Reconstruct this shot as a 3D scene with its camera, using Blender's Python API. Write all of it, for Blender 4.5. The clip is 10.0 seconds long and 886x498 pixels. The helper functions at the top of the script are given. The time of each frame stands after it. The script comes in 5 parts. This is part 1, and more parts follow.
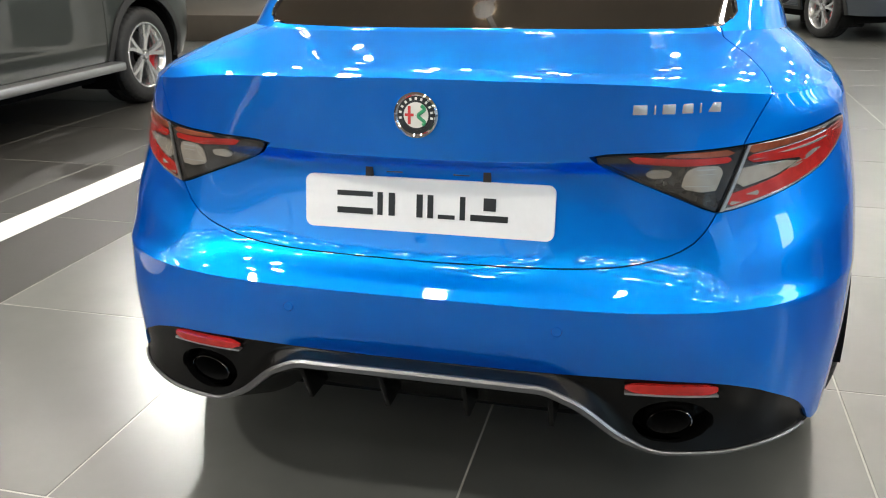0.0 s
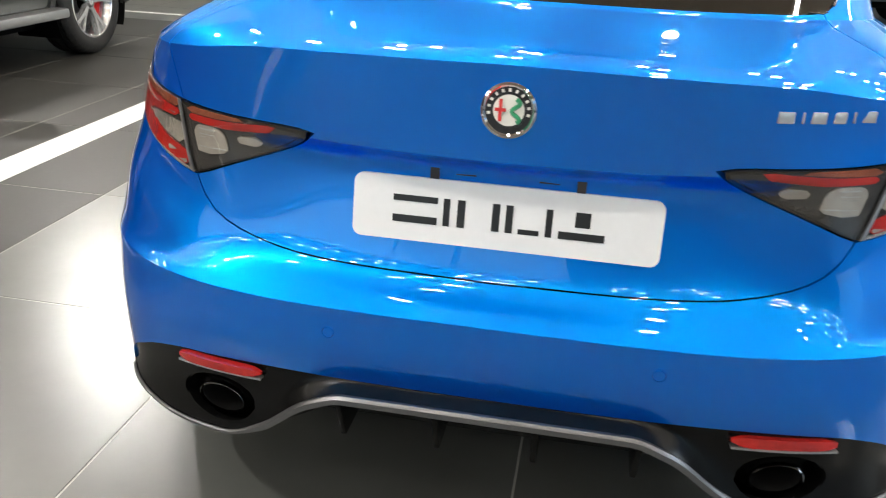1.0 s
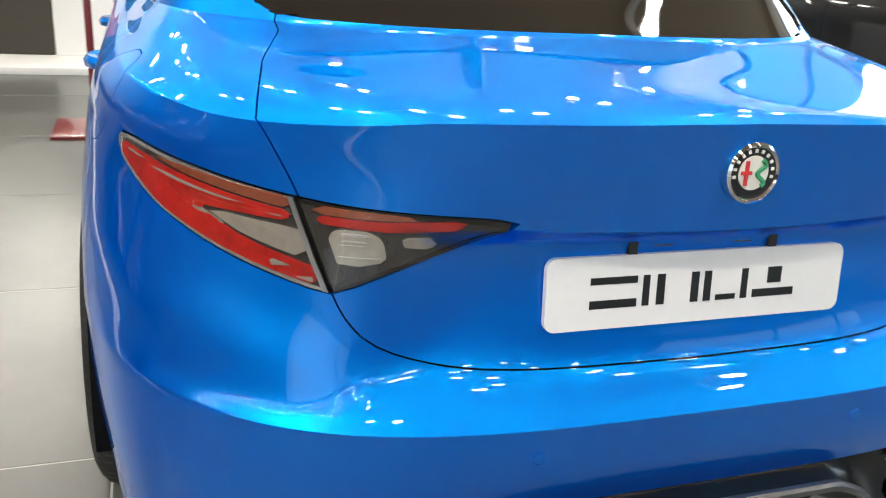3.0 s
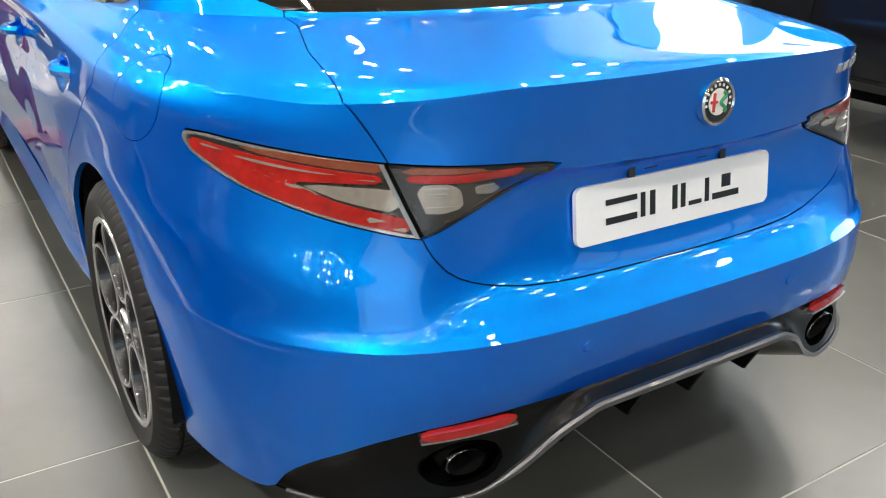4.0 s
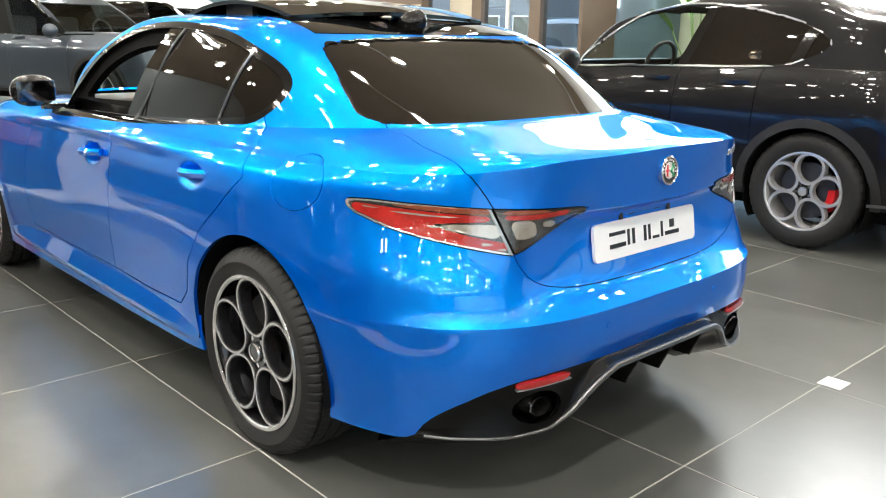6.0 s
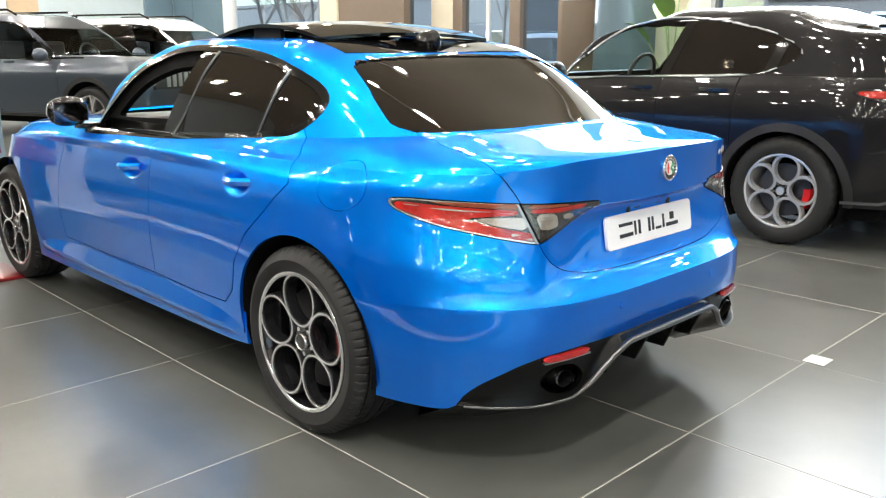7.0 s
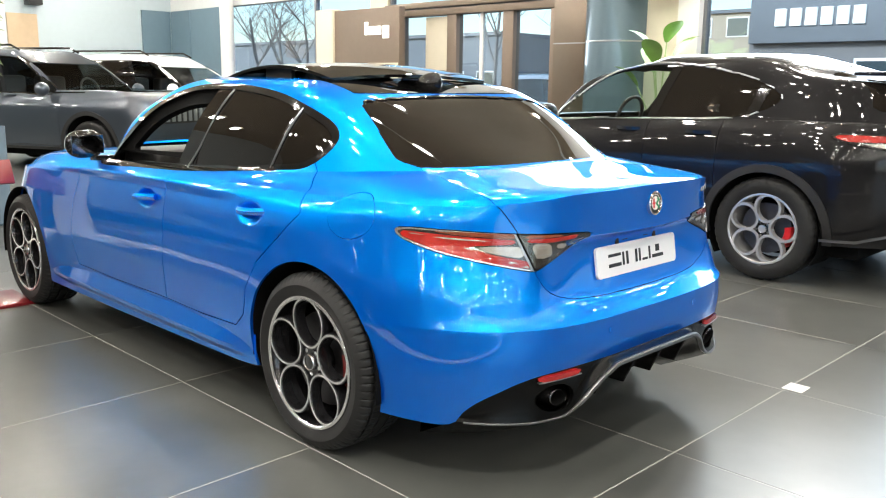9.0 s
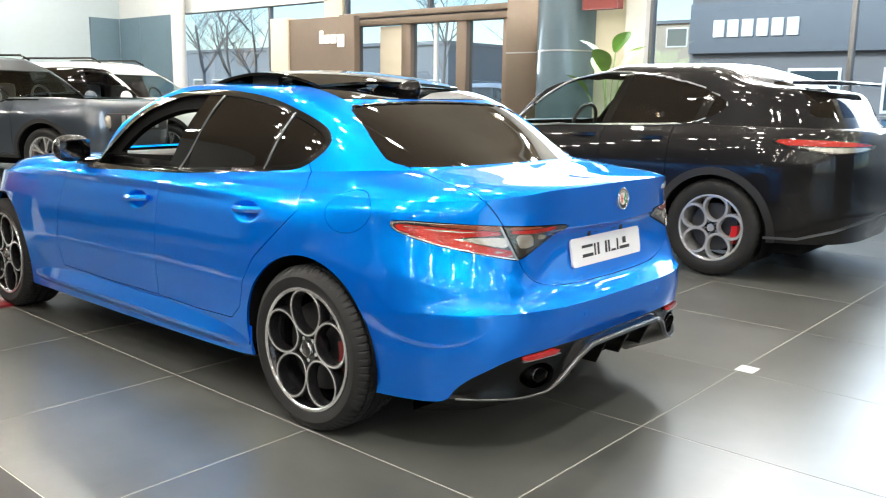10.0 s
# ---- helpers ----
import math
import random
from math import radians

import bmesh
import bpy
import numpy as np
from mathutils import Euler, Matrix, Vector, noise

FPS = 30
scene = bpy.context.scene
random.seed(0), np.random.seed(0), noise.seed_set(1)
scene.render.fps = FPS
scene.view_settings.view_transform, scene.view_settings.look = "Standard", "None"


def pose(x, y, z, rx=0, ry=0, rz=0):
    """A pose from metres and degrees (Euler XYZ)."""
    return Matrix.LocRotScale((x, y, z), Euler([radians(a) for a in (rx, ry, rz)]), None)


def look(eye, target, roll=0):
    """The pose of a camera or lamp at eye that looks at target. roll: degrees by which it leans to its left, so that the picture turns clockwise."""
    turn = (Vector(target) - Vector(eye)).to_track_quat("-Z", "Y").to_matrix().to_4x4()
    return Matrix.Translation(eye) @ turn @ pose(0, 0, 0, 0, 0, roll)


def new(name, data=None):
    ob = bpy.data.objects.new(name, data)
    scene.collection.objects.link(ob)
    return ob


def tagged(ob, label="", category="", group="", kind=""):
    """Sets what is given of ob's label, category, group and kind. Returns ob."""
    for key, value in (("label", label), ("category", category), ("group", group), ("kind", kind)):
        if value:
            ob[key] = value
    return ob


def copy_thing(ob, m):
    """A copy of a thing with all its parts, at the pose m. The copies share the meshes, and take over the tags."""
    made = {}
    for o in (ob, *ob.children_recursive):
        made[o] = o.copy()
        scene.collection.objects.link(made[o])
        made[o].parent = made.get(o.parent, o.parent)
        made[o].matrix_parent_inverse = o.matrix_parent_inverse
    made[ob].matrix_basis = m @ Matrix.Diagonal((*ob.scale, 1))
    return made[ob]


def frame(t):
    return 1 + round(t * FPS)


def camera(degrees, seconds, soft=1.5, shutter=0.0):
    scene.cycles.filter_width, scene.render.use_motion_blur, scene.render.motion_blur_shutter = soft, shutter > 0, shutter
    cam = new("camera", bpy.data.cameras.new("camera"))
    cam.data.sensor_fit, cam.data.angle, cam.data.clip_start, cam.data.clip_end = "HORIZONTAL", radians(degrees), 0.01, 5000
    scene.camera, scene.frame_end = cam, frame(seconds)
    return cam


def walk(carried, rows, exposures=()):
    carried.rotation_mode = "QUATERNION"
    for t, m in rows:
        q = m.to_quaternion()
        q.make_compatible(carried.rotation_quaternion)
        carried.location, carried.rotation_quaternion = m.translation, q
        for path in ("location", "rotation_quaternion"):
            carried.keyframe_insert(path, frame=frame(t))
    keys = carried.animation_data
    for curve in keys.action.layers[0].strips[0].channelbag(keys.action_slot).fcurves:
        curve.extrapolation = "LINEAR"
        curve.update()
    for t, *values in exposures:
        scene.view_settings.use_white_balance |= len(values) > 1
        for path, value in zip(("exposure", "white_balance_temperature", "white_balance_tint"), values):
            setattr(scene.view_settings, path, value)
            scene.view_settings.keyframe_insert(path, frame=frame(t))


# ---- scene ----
cam = camera(55.5, 10.0, soft=1.1, shutter=0.25)
PATH = [
    (0, (0.441, -2.348, 1.229), (-0.032, -0.53, 0.544), -0.8),
    (0.5, (0.312, -2.232, 1.23), (-0.053, -0.401, 0.513), 0.2),
    (1, (0.124, -2.102, 1.215), (-0.186, -0.28, 0.45), 2.8),
    (1.5, (-0.14, -1.962, 1.238), (-0.225, -0.128, 0.445), 3.7),
    (2, (-0.33, -1.865, 1.207), (-0.186, -0.014, 0.461), 1.6),
    (2.2, (-0.391, -1.827, 1.221), (-0.243, 0.003, 0.426), 1.9),
    (3.3, (-0.887, -1.754, 1.229), (-0.11, -0.069, 0.482), 3.0),
    (3.5, (-0.949, -1.787, 1.266), (-0.122, -0.15, 0.469), 1.4),
    (4, (-1.212, -1.83, 1.275), (-0.222, -0.288, 0.475), 1.3),
    (4.5, (-1.463, -1.909, 1.291), (-0.353, -0.397, 0.597), 2.6),
    (5, (-1.679, -2.019, 1.288), (-0.497, -0.527, 0.673), 1.9),
    (5.5, (-1.939, -2.072, 1.306), (-0.668, -0.637, 0.736), 0.6),
    (5.7, (-2.021, -2.12, 1.311), (-0.724, -0.687, 0.799), 1.4),
    (6.8, (-2.426, -2.275, 1.311), (-1.062, -0.908, 0.793), -0.3),
    (7, (-2.47, -2.289, 1.317), (-1.109, -0.902, 0.847), 0.0),
    (7.5, (-2.503, -2.323, 1.322), (-1.19, -0.887, 0.859), 0.9),
    (8, (-2.518, -2.364, 1.335), (-1.206, -0.913, 0.921), 0.3),
    (8.5, (-2.541, -2.399, 1.331), (-1.239, -0.937, 0.921), 0.8),
    (9, (-2.641, -2.401, 1.327), (-1.248, -1.018, 0.944), 0.8),
    (9.5, (-2.807, -2.383, 1.326), (-1.386, -1.029, 0.941), -0.7),
    (10, (-2.935, -2.469, 1.316), (-1.453, -1.176, 0.954), 0.9),
]
walk(cam, [(t, look(eye, target, roll)) for t, eye, target, roll in PATH],
     [(0, 0.26), (1, 0.26), (2.2, 0.18), (4, 0.18), (5.5, 0.42), (7, 0.50), (10, 0.48)])

# ---- world and light ----
world = bpy.data.worlds.new("sky")
scene.world = world
world.use_nodes = True
wn = world.node_tree.nodes
sky = wn.new("ShaderNodeTexSky")
sky.sky_type, sky.sun_disc = "NISHITA", False
sky.sun_elevation, sky.sun_rotation = radians(28), radians(285)
wn["Background"].inputs[1].default_value = 0.32
world.node_tree.links.new(sky.outputs[0], wn["Background"].inputs[0])
sun = new("sun", bpy.data.lights.new("sun", "SUN"))
sun.data.energy, sun.data.angle, sun.data.color = 4.5, radians(10), (1, 0.96, 0.9)
sun.matrix_world = look((-30, 8, 16), (0, 0, 0))


def area_lamp(name, eye, target, size, energy, tint=(1, 1, 1), size_y=0):
    ob = new(name, bpy.data.lights.new(name, "AREA"))
    ob.data.energy, ob.data.color, ob.data.size = energy, tint, size
    if size_y:
        ob.data.shape, ob.data.size_y = "RECTANGLE", size_y
    ob.matrix_world = look(eye, target)
    return ob


# daylight standing in the glazed front
area_lamp("daylight", (6.6, 1.9, 2.55), (0, 1.9, 1.9), 6.8, 265, (0.80, 0.92, 1.0), 1.9)

area_lamp("daylight_south", (-4.6, -11.5, 2.2), (-1.0, 0.0, 0.7), 8.6, 60, (0.93, 0.97, 1.0), 3.4)

# ---- materials ----
def mat(name, color=(0.5, 0.5, 0.5), rough=0.5, metal=0.0, coat=0.0, spec=0.5, grain=0.0, scale=40.0, bump=0.0,
        stain=0.0, stain_scale=1.5, world_xyz=False, emit=None, strength=0.0, alpha=1.0, trans=0.0, rough_var=0.0):
    m = bpy.data.materials.new(name)
    m.use_nodes = True
    nt = m.node_tree
    b = nt.nodes["Principled BSDF"]
    b.inputs["Base Color"].default_value = (*color, 1)
    b.inputs["Roughness"].default_value, b.inputs["Metallic"].default_value = rough, metal
    b.inputs["Coat Weight"].default_value, b.inputs["Coat Roughness"].default_value = coat, 0.02
    b.inputs["Specular IOR Level"].default_value = spec
    b.inputs["Transmission Weight"].default_value = trans
    b.inputs["Alpha"].default_value = alpha
    if emit:
        b.inputs["Emission Color"].default_value, b.inputs["Emission Strength"].default_value = (*emit, 1), strength
    if grain or stain or bump or rough_var:
        tc = nt.nodes.new("ShaderNodeTexCoord")
        spot = nt.nodes.new("ShaderNodeNewGeometry")
        fine = nt.nodes.new("ShaderNodeTexNoise")
        fine.inputs["Scale"].default_value, fine.inputs["Detail"].default_value = scale, 6
        wide = nt.nodes.new("ShaderNodeTexNoise")
        wide.inputs["Scale"].default_value, wide.inputs["Detail"].default_value = stain_scale, 4
        for n in (fine, wide):
            nt.links.new(spot.outputs["Position"] if world_xyz else tc.outputs["Object"], n.inputs["Vector"])
        add = nt.nodes.new("ShaderNodeMath")
        add.operation = "MULTIPLY_ADD"
        nt.links.new(fine.outputs[0], add.inputs[0])
        add.inputs[1].default_value, add.inputs[2].default_value = 2 * grain, 1 - grain
        add2 = nt.nodes.new("ShaderNodeMath")
        add2.operation = "MULTIPLY_ADD"
        nt.links.new(wide.outputs[0], add2.inputs[0])
        add2.inputs[1].default_value, add2.inputs[2].default_value = 2 * stain, 1 - stain
        mul = nt.nodes.new("ShaderNodeMath")
        mul.operation = "MULTIPLY"
        nt.links.new(add.outputs[0], mul.inputs[0])
        nt.links.new(add2.outputs[0], mul.inputs[1])
        mix = nt.nodes.new("ShaderNodeVectorMath")
        mix.operation = "SCALE"
        mix.inputs[0].default_value = color
        nt.links.new(mul.outputs[0], mix.inputs["Scale"])
        nt.links.new(mix.outputs[0], b.inputs["Base Color"])
        if rough_var:
            rv = nt.nodes.new("ShaderNodeMath")
            rv.operation = "MULTIPLY_ADD"
            nt.links.new(wide.outputs[0], rv.inputs[0])
            rv.inputs[1].default_value, rv.inputs[2].default_value = 2 * rough_var, rough - rough_var
            nt.links.new(rv.outputs[0], b.inputs["Roughness"])
        if bump:
            bp = nt.nodes.new("ShaderNodeBump")
            bp.inputs["Strength"].default_value, bp.inputs["Distance"].default_value = bump, 0.002
            nt.links.new(fine.outputs[0], bp.inputs["Height"])
            nt.links.new(bp.outputs[0], b.inputs["Normal"])
            nt.links.new(bp.outputs[0], b.inputs["Coat Normal"])
    return m


def flake_paint(name, pigment, flake, share, rough):
    """Deep pigment and metal flakes under one clear coat."""
    m = mat(name, flake, rough, 1.0, 1.0, 0.1, 0.10, 900.0)
    nt = m.node_tree
    metal = nt.nodes["Principled BSDF"]
    deep = nt.nodes.new("ShaderNodeBsdfPrincipled")
    deep.inputs["Base Color"].default_value = (*pigment, 1)
    deep.inputs["Roughness"].default_value, deep.inputs["Specular IOR Level"].default_value = 0.5, 0.0
    for b in (metal, deep):
        b.inputs["Coat Weight"].default_value, b.inputs["Coat Roughness"].default_value, b.inputs["Coat IOR"].default_value = 1.0, 0.008, 1.50
    metal.inputs["Specular Tint"].default_value = (0.25, 0.75, 1.0, 1)
    mix = nt.nodes.new("ShaderNodeMixShader")
    mix.inputs[0].default_value = share
    nt.links.new(deep.outputs[0], mix.inputs[1])
    nt.links.new(metal.outputs[0], mix.inputs[2])
    nt.links.new(mix.outputs[0], nt.nodes["Material Output"].inputs[0])
    return m


BLUE = flake_paint("blue_metallic_paint", (0.0, 0.040, 0.46), (0.0, 0.365, 0.95), 0.56, 0.39)
BLACKPAINT = mat("black_metallic_paint", (0.008, 0.008, 0.009), 0.35, 0.2, 1.0, 0.1, 0.2, 900.0)
BLACKPAINT.node_tree.nodes["Principled BSDF"].inputs["Coat IOR"].default_value = 1.38
GREYPAINT = mat("grey_metallic_paint", (0.045, 0.058, 0.075), 0.3, 0.5, 1.0, 0.5, 0.10, 900.0)
DARKGREYPAINT = mat("dark_grey_metallic_paint", (0.035, 0.042, 0.038), 0.3, 0.5, 1.0, 0.5, 0.10, 900.0)
WHITEPAINT = mat("white_paint", (0.8, 0.8, 0.79), 0.3, 0.0, 1.0)
TINT = mat("tinted_glass", (0.012, 0.010, 0.008), 0.02, 0.0, 0.0, 0.45)
ROOFGLASS = mat("black_roof_glass", (0.004, 0.004, 0.004), 0.03, 0.0, 0.5, 0.6)
GLOSSBLACK = mat("gloss_black_trim", (0.006, 0.006, 0.006), 0.12, 0.0, 0.7)
AERIALBLACK = mat("black_aerial_plastic", (0.004, 0.004, 0.004), 0.16, 0.0, 0.0, 0.35, 0.1, 300.0)
PIANOBLACK = mat("black_satin_panel", (0.003, 0.003, 0.003), 0.24, 0.0, 0.0, 0.18, 0.15, 500.0)
BLACKPLASTIC = mat("black_grained_plastic", (0.018, 0.018, 0.018), 0.5, 0.0, 0.0, 0.4, 0.2, 500.0, 0.3)
VOID = mat("inner_shell_black", (0.004, 0.004, 0.004), 0.9, 0.0, 0.0, 0.1, 0.2, 30.0)
RUBBER = mat("tyre_rubber", (0.012, 0.012, 0.012), 0.62, 0.0, 0.0, 0.35, 0.2, 200.0, 0.2, 0.15, 6.0)
CHROME = mat("chrome", (0.75, 0.76, 0.78), 0.08, 1.0, 0.0, 0.5, 0.05, 60.0)
SILVER = mat("machined_silver_alloy", (0.62, 0.62, 0.63), 0.24, 1.0, 0.3, 0.5, 0.08, 120.0)
PALEALLOY = mat("pale_silver_alloy", (0.57, 0.57, 0.57), 0.26, 0.6, 0.3, 0.5, 0.06, 120.0)
DARKALLOY = mat("dark_alloy", (0.02, 0.02, 0.022), 0.25, 0.6, 0.6, 0.5, 0.1, 100.0)
SATIN = mat("satin_silver_trim", (0.42, 0.43, 0.44), 0.34, 0.9, 0.2, 0.5, 0.06, 200.0)
STEEL = mat("brake_steel", (0.08, 0.08, 0.083), 0.5, 1.0, 0.0, 0.5, 0.15, 90.0)
DEEPRED = mat("deep_red_caliper_paint", (0.16, 0.008, 0.008), 0.35, 0.0, 0.4, 0.5, 0.08, 60.0)
REDCALIPER = mat("red_caliper_paint", (0.55, 0.01, 0.012), 0.3, 0.0, 0.5, 0.5, 0.05, 60.0)
REDLENS = mat("red_light_lens", (0.33, 0.013, 0.010), 0.2, 0.0, 0.6, 0.4, 0.25, 140.0, 0.25, 0.5, 26.0)
BROWNLENS = mat("brown_red_light_lens", (0.20, 0.055, 0.028), 0.2, 0.0, 0.6, 0.4, 0.3, 90.0, 0.3, 0.4, 30.0)
CLEARLENS = mat("clear_light_lens", (0.50, 0.46, 0.40), 0.18, 0.6, 1.0, 0.5, 0.25, 60.0, 0.4)
SMOKELENS = mat("smoked_light_housing", (0.03, 0.028, 0.026), 0.1, 0.0, 1.0, 0.5, 0.3, 50.0, 0.2)
PLATEWHITE = mat("plate_white", (0.8, 0.8, 0.8), 0.35, 0.0, 0.2, 0.5, 0.03, 80.0)
INKBLACK = mat("plate_ink", (0.01, 0.01, 0.01), 0.4, 0.0, 0.0, 0.5, 0.1, 90.0)
BADGEWHITE = mat("badge_white", (0.75, 0.73, 0.68), 0.3, 0.0, 0.6, 0.5, 0.05, 90.0)
BADGERED = mat("badge_red", (0.6, 0.03, 0.03), 0.3, 0.0, 0.6, 0.5, 0.05, 90.0)
BADGEGREEN = mat("badge_green", (0.03, 0.28, 0.12), 0.3, 0.0, 0.6, 0.5, 0.05, 90.0)
LEATHER = mat("dark_leather", (0.02, 0.019, 0.018), 0.5, 0.0, 0.0, 0.4, 0.2, 200.0, 0.3)

# ---- mesh tools ----
def pchip(ctrl, s):
    """A smooth curve through control pairs, without overshoot."""
    c = np.asarray(ctrl, float)
    if len(c) == 1:
        return np.full_like(s, c[0, 1])
    x, y = c[:, 0], c[:, 1]
    h, d = np.diff(x), np.diff(y) / np.diff(x)
    m = np.zeros(len(x))
    m[0], m[-1] = d[0], d[-1]
    for i in range(1, len(x) - 1):
        if d[i - 1] * d[i] > 0:
            w1, w2 = 2 * h[i] + h[i - 1], h[i] + 2 * h[i - 1]
            m[i] = (w1 + w2) / (w1 / d[i - 1] + w2 / d[i])
    s = np.clip(s, x[0], x[-1])
    i = np.clip(np.searchsorted(x, s) - 1, 0, len(h) - 1)
    t = (s - x[i]) / h[i]
    return ((2 * t**3 - 3 * t**2 + 1) * y[i] + (t**3 - 2 * t**2 + t) * h[i] * m[i]
            + (-2 * t**3 + 3 * t**2) * y[i + 1] + (t**3 - t**2) * h[i] * m[i + 1])


def smooth_loop(pts, n=8, closed=True):
    """Catmull-Rom through points."""
    p = np.asarray(pts, float)
    k = len(p)
    out = []
    for i in range(k if closed else k - 1):
        a, b, c, d = ((p[(i + o) % k] for o in (-1, 0, 1, 2)) if closed
                      else (p[min(max(i + o, 0), k - 1)] for o in (-1, 0, 1, 2)))
        for t in np.arange(n) / n:
            out.append(0.5 * (2 * b + (c - a) * t + (2 * a - 5 * b + 4 * c - d) * t**2 + (3 * b - a - 3 * c + d) * t**3))
    if not closed:
        out.append(p[-1])
    return np.array(out)


def inside(poly, q):
    """Signed distance of points q to a polygon, positive inside."""
    poly, q = np.asarray(poly, float), np.asarray(q, float)
    best, odd = np.full(len(q), 1e9), np.zeros(len(q), bool)
    for a, b in zip(poly, np.roll(poly, -1, 0)):
        e = b - a
        t = np.clip(((q - a) @ e) / max(e @ e, 1e-12), 0, 1)
        best = np.minimum(best, np.linalg.norm(q - a - t[:, None] * e, axis=1))
        if abs(e[1]) > 1e-12:
            odd ^= ((a[1] > q[:, 1]) != (b[1] > q[:, 1])) & (q[:, 0] < a[0] + e[0] * (q[:, 1] - a[1]) / e[1])
    return np.where(odd, best, -best)


def clip(mesh, f):
    """The part of a mesh (vertices, faces) where f, given per vertex, is positive; cut exactly along f = 0."""
    v, faces = mesh
    pos = f > 0
    verts, keep, made, index, out = [], {}, {}, {}, []

    def old(i):
        if i not in index:
            index[i] = len(verts)
            verts.append(v[i])
        return index[i]

    def between(i, j):
        key = (min(i, j), max(i, j))
        if key not in made:
            t = f[i] / (f[i] - f[j])
            made[key] = len(verts)
            verts.append(v[i] + t * (v[j] - v[i]))
        return made[key]

    for face in faces:
        n_in = sum(pos[i] for i in face)
        if n_in == 0:
            continue
        if n_in == len(face):
            out.append(tuple(old(i) for i in face))
            continue
        poly = []
        for a, b in zip(face, face[1:] + face[:1]):
            if pos[a]:
                poly.append(old(a))
            if pos[a] != pos[b]:
                poly.append(between(a, b))
        if len(poly) > 2:
            out.append(tuple(poly))
    return np.array(verts).reshape(-1, 3), out


def part(name, mesh, material, parent=None, label="", thick=0.0, proud=0.0, smooth=True, sharp=40):
    """One mesh object: from (vertices, faces) or a bmesh, under a thing or under a part."""
    if isinstance(mesh, bmesh.types.BMesh):
        bm = mesh
    else:
        bm = bmesh.new()
        vs = [bm.verts.new(p) for p in mesh[0]]
        for face in mesh[1]:
            ids = list(dict.fromkeys(face))
            if len(ids) > 2:
                try:
                    bm.faces.new([vs[i] for i in ids])
                except ValueError:
                    pass
    bmesh.ops.remove_doubles(bm, verts=bm.verts, dist=0.00004)
    bmesh.ops.dissolve_degenerate(bm, edges=bm.edges, dist=0.00004)
    loose = [x for x in bm.verts if not x.link_faces]
    bmesh.ops.delete(bm, geom=loose, context="VERTS")
    if thick or proud:
        bm.normal_update()
        if proud:
            for x in bm.verts:
                x.co += x.normal * proud
        if thick:
            rim = [e for e in bm.edges if e.is_boundary]
            normals = {x: x.normal.copy() for x in bm.verts}
            made = bmesh.ops.extrude_edge_only(bm, edges=rim)
            for x in made["geom"]:
                if isinstance(x, bmesh.types.BMVert):
                    near = min((e.other_vert(x) for e in x.link_edges if e.other_vert(x) in normals), key=lambda o: (o.co - x.co).length, default=None)
                    if near:
                        x.co -= normals[near] * thick
    bm.normal_update()
    if smooth:
        lim = math.cos(radians(sharp))
        for fc in bm.faces:
            fc.smooth = True
        for e in bm.edges:
            if len(e.link_faces) == 2 and e.link_faces[0].normal.dot(e.link_faces[1].normal) < lim:
                e.smooth = False
    me = bpy.data.meshes.new(name)
    bm.to_mesh(me)
    bm.free()
    me.materials.append(material)
    ob = new(name, me)
    if parent:
        ob.parent = parent
    if label:
        tagged(ob, label)
    return ob


def thing(name, label, category, m=None, group="", kind=""):
    ob = new(name)
    ob.empty_display_size = 0.1
    if m is not None:
        ob.matrix_world = m
    return tagged(ob, label, category, group, kind)


def box(x0, x1, y0, y1, z0, z1, bevel=0.0, seg=2, bm=None):
    bm = bm or bmesh.new()
    made = bmesh.ops.create_cube(bm, size=1)["verts"]
    for v in made:
        v.co = Vector((x0 + (v.co.x + 0.5) * (x1 - x0), y0 + (v.co.y + 0.5) * (y1 - y0), z0 + (v.co.z + 0.5) * (z1 - z0)))
    if bevel:
        edges = list({e for v in made for e in v.link_edges})
        bmesh.ops.bevel(bm, geom=edges, offset=bevel, segments=seg, affect="EDGES", profile=0.6)
    return bm


def revolve(profile, n=48, axis="x", arc=360):
    """A solid of revolution: pairs (radius, offset along the axis)."""
    vs, fs, k = [], [], len(profile)
    full = arc >= 360
    for i in range(n if full else n + 1):
        a = radians(arc) * i / n
        for r, o in profile:
            p = {"x": (o, r * math.cos(a), r * math.sin(a)), "y": (r * math.cos(a), o, r * math.sin(a)),
                 "z": (r * math.cos(a), r * math.sin(a), o)}[axis]
            vs.append(p)
    for i in range(n):
        for j in range(k - 1):
            a, b = i * k + j, ((i + 1) % n if full else i + 1) * k + j
            fs.append((a, b, b + 1, a + 1))
    return np.array(vs), fs


def sweep(path, profile, closed=False, up=(0, 0, 1)):
    """A profile (pairs across, along up) carried along a path."""
    path = np.asarray(path, float)
    n, k = len(path), len(profile)
    vs, fs = [], []
    for i in range(n):
        a, b = (path[i - 1], path[(i + 1) % n]) if closed else (path[max(i - 1, 0)], path[min(i + 1, n - 1)])
        t = Vector(b - a).normalized()
        u = Vector(up)
        u = (u - t * u.dot(t)).normalized()
        s = t.cross(u)
        for p, q in profile:
            vs.append(Vector(path[i]) + s * p + u * q)
    for i in range(n if closed else n - 1):
        for j in range(k):
            a, b = i * k, (i + 1) % n * k
            fs.append((a + j, a + (j + 1) % k, b + (j + 1) % k, b + j))
    if not closed:
        fs += [tuple(range(k))[::-1], tuple(range((n - 1) * k, n * k))]
    return np.array([tuple(v) for v in vs]), fs


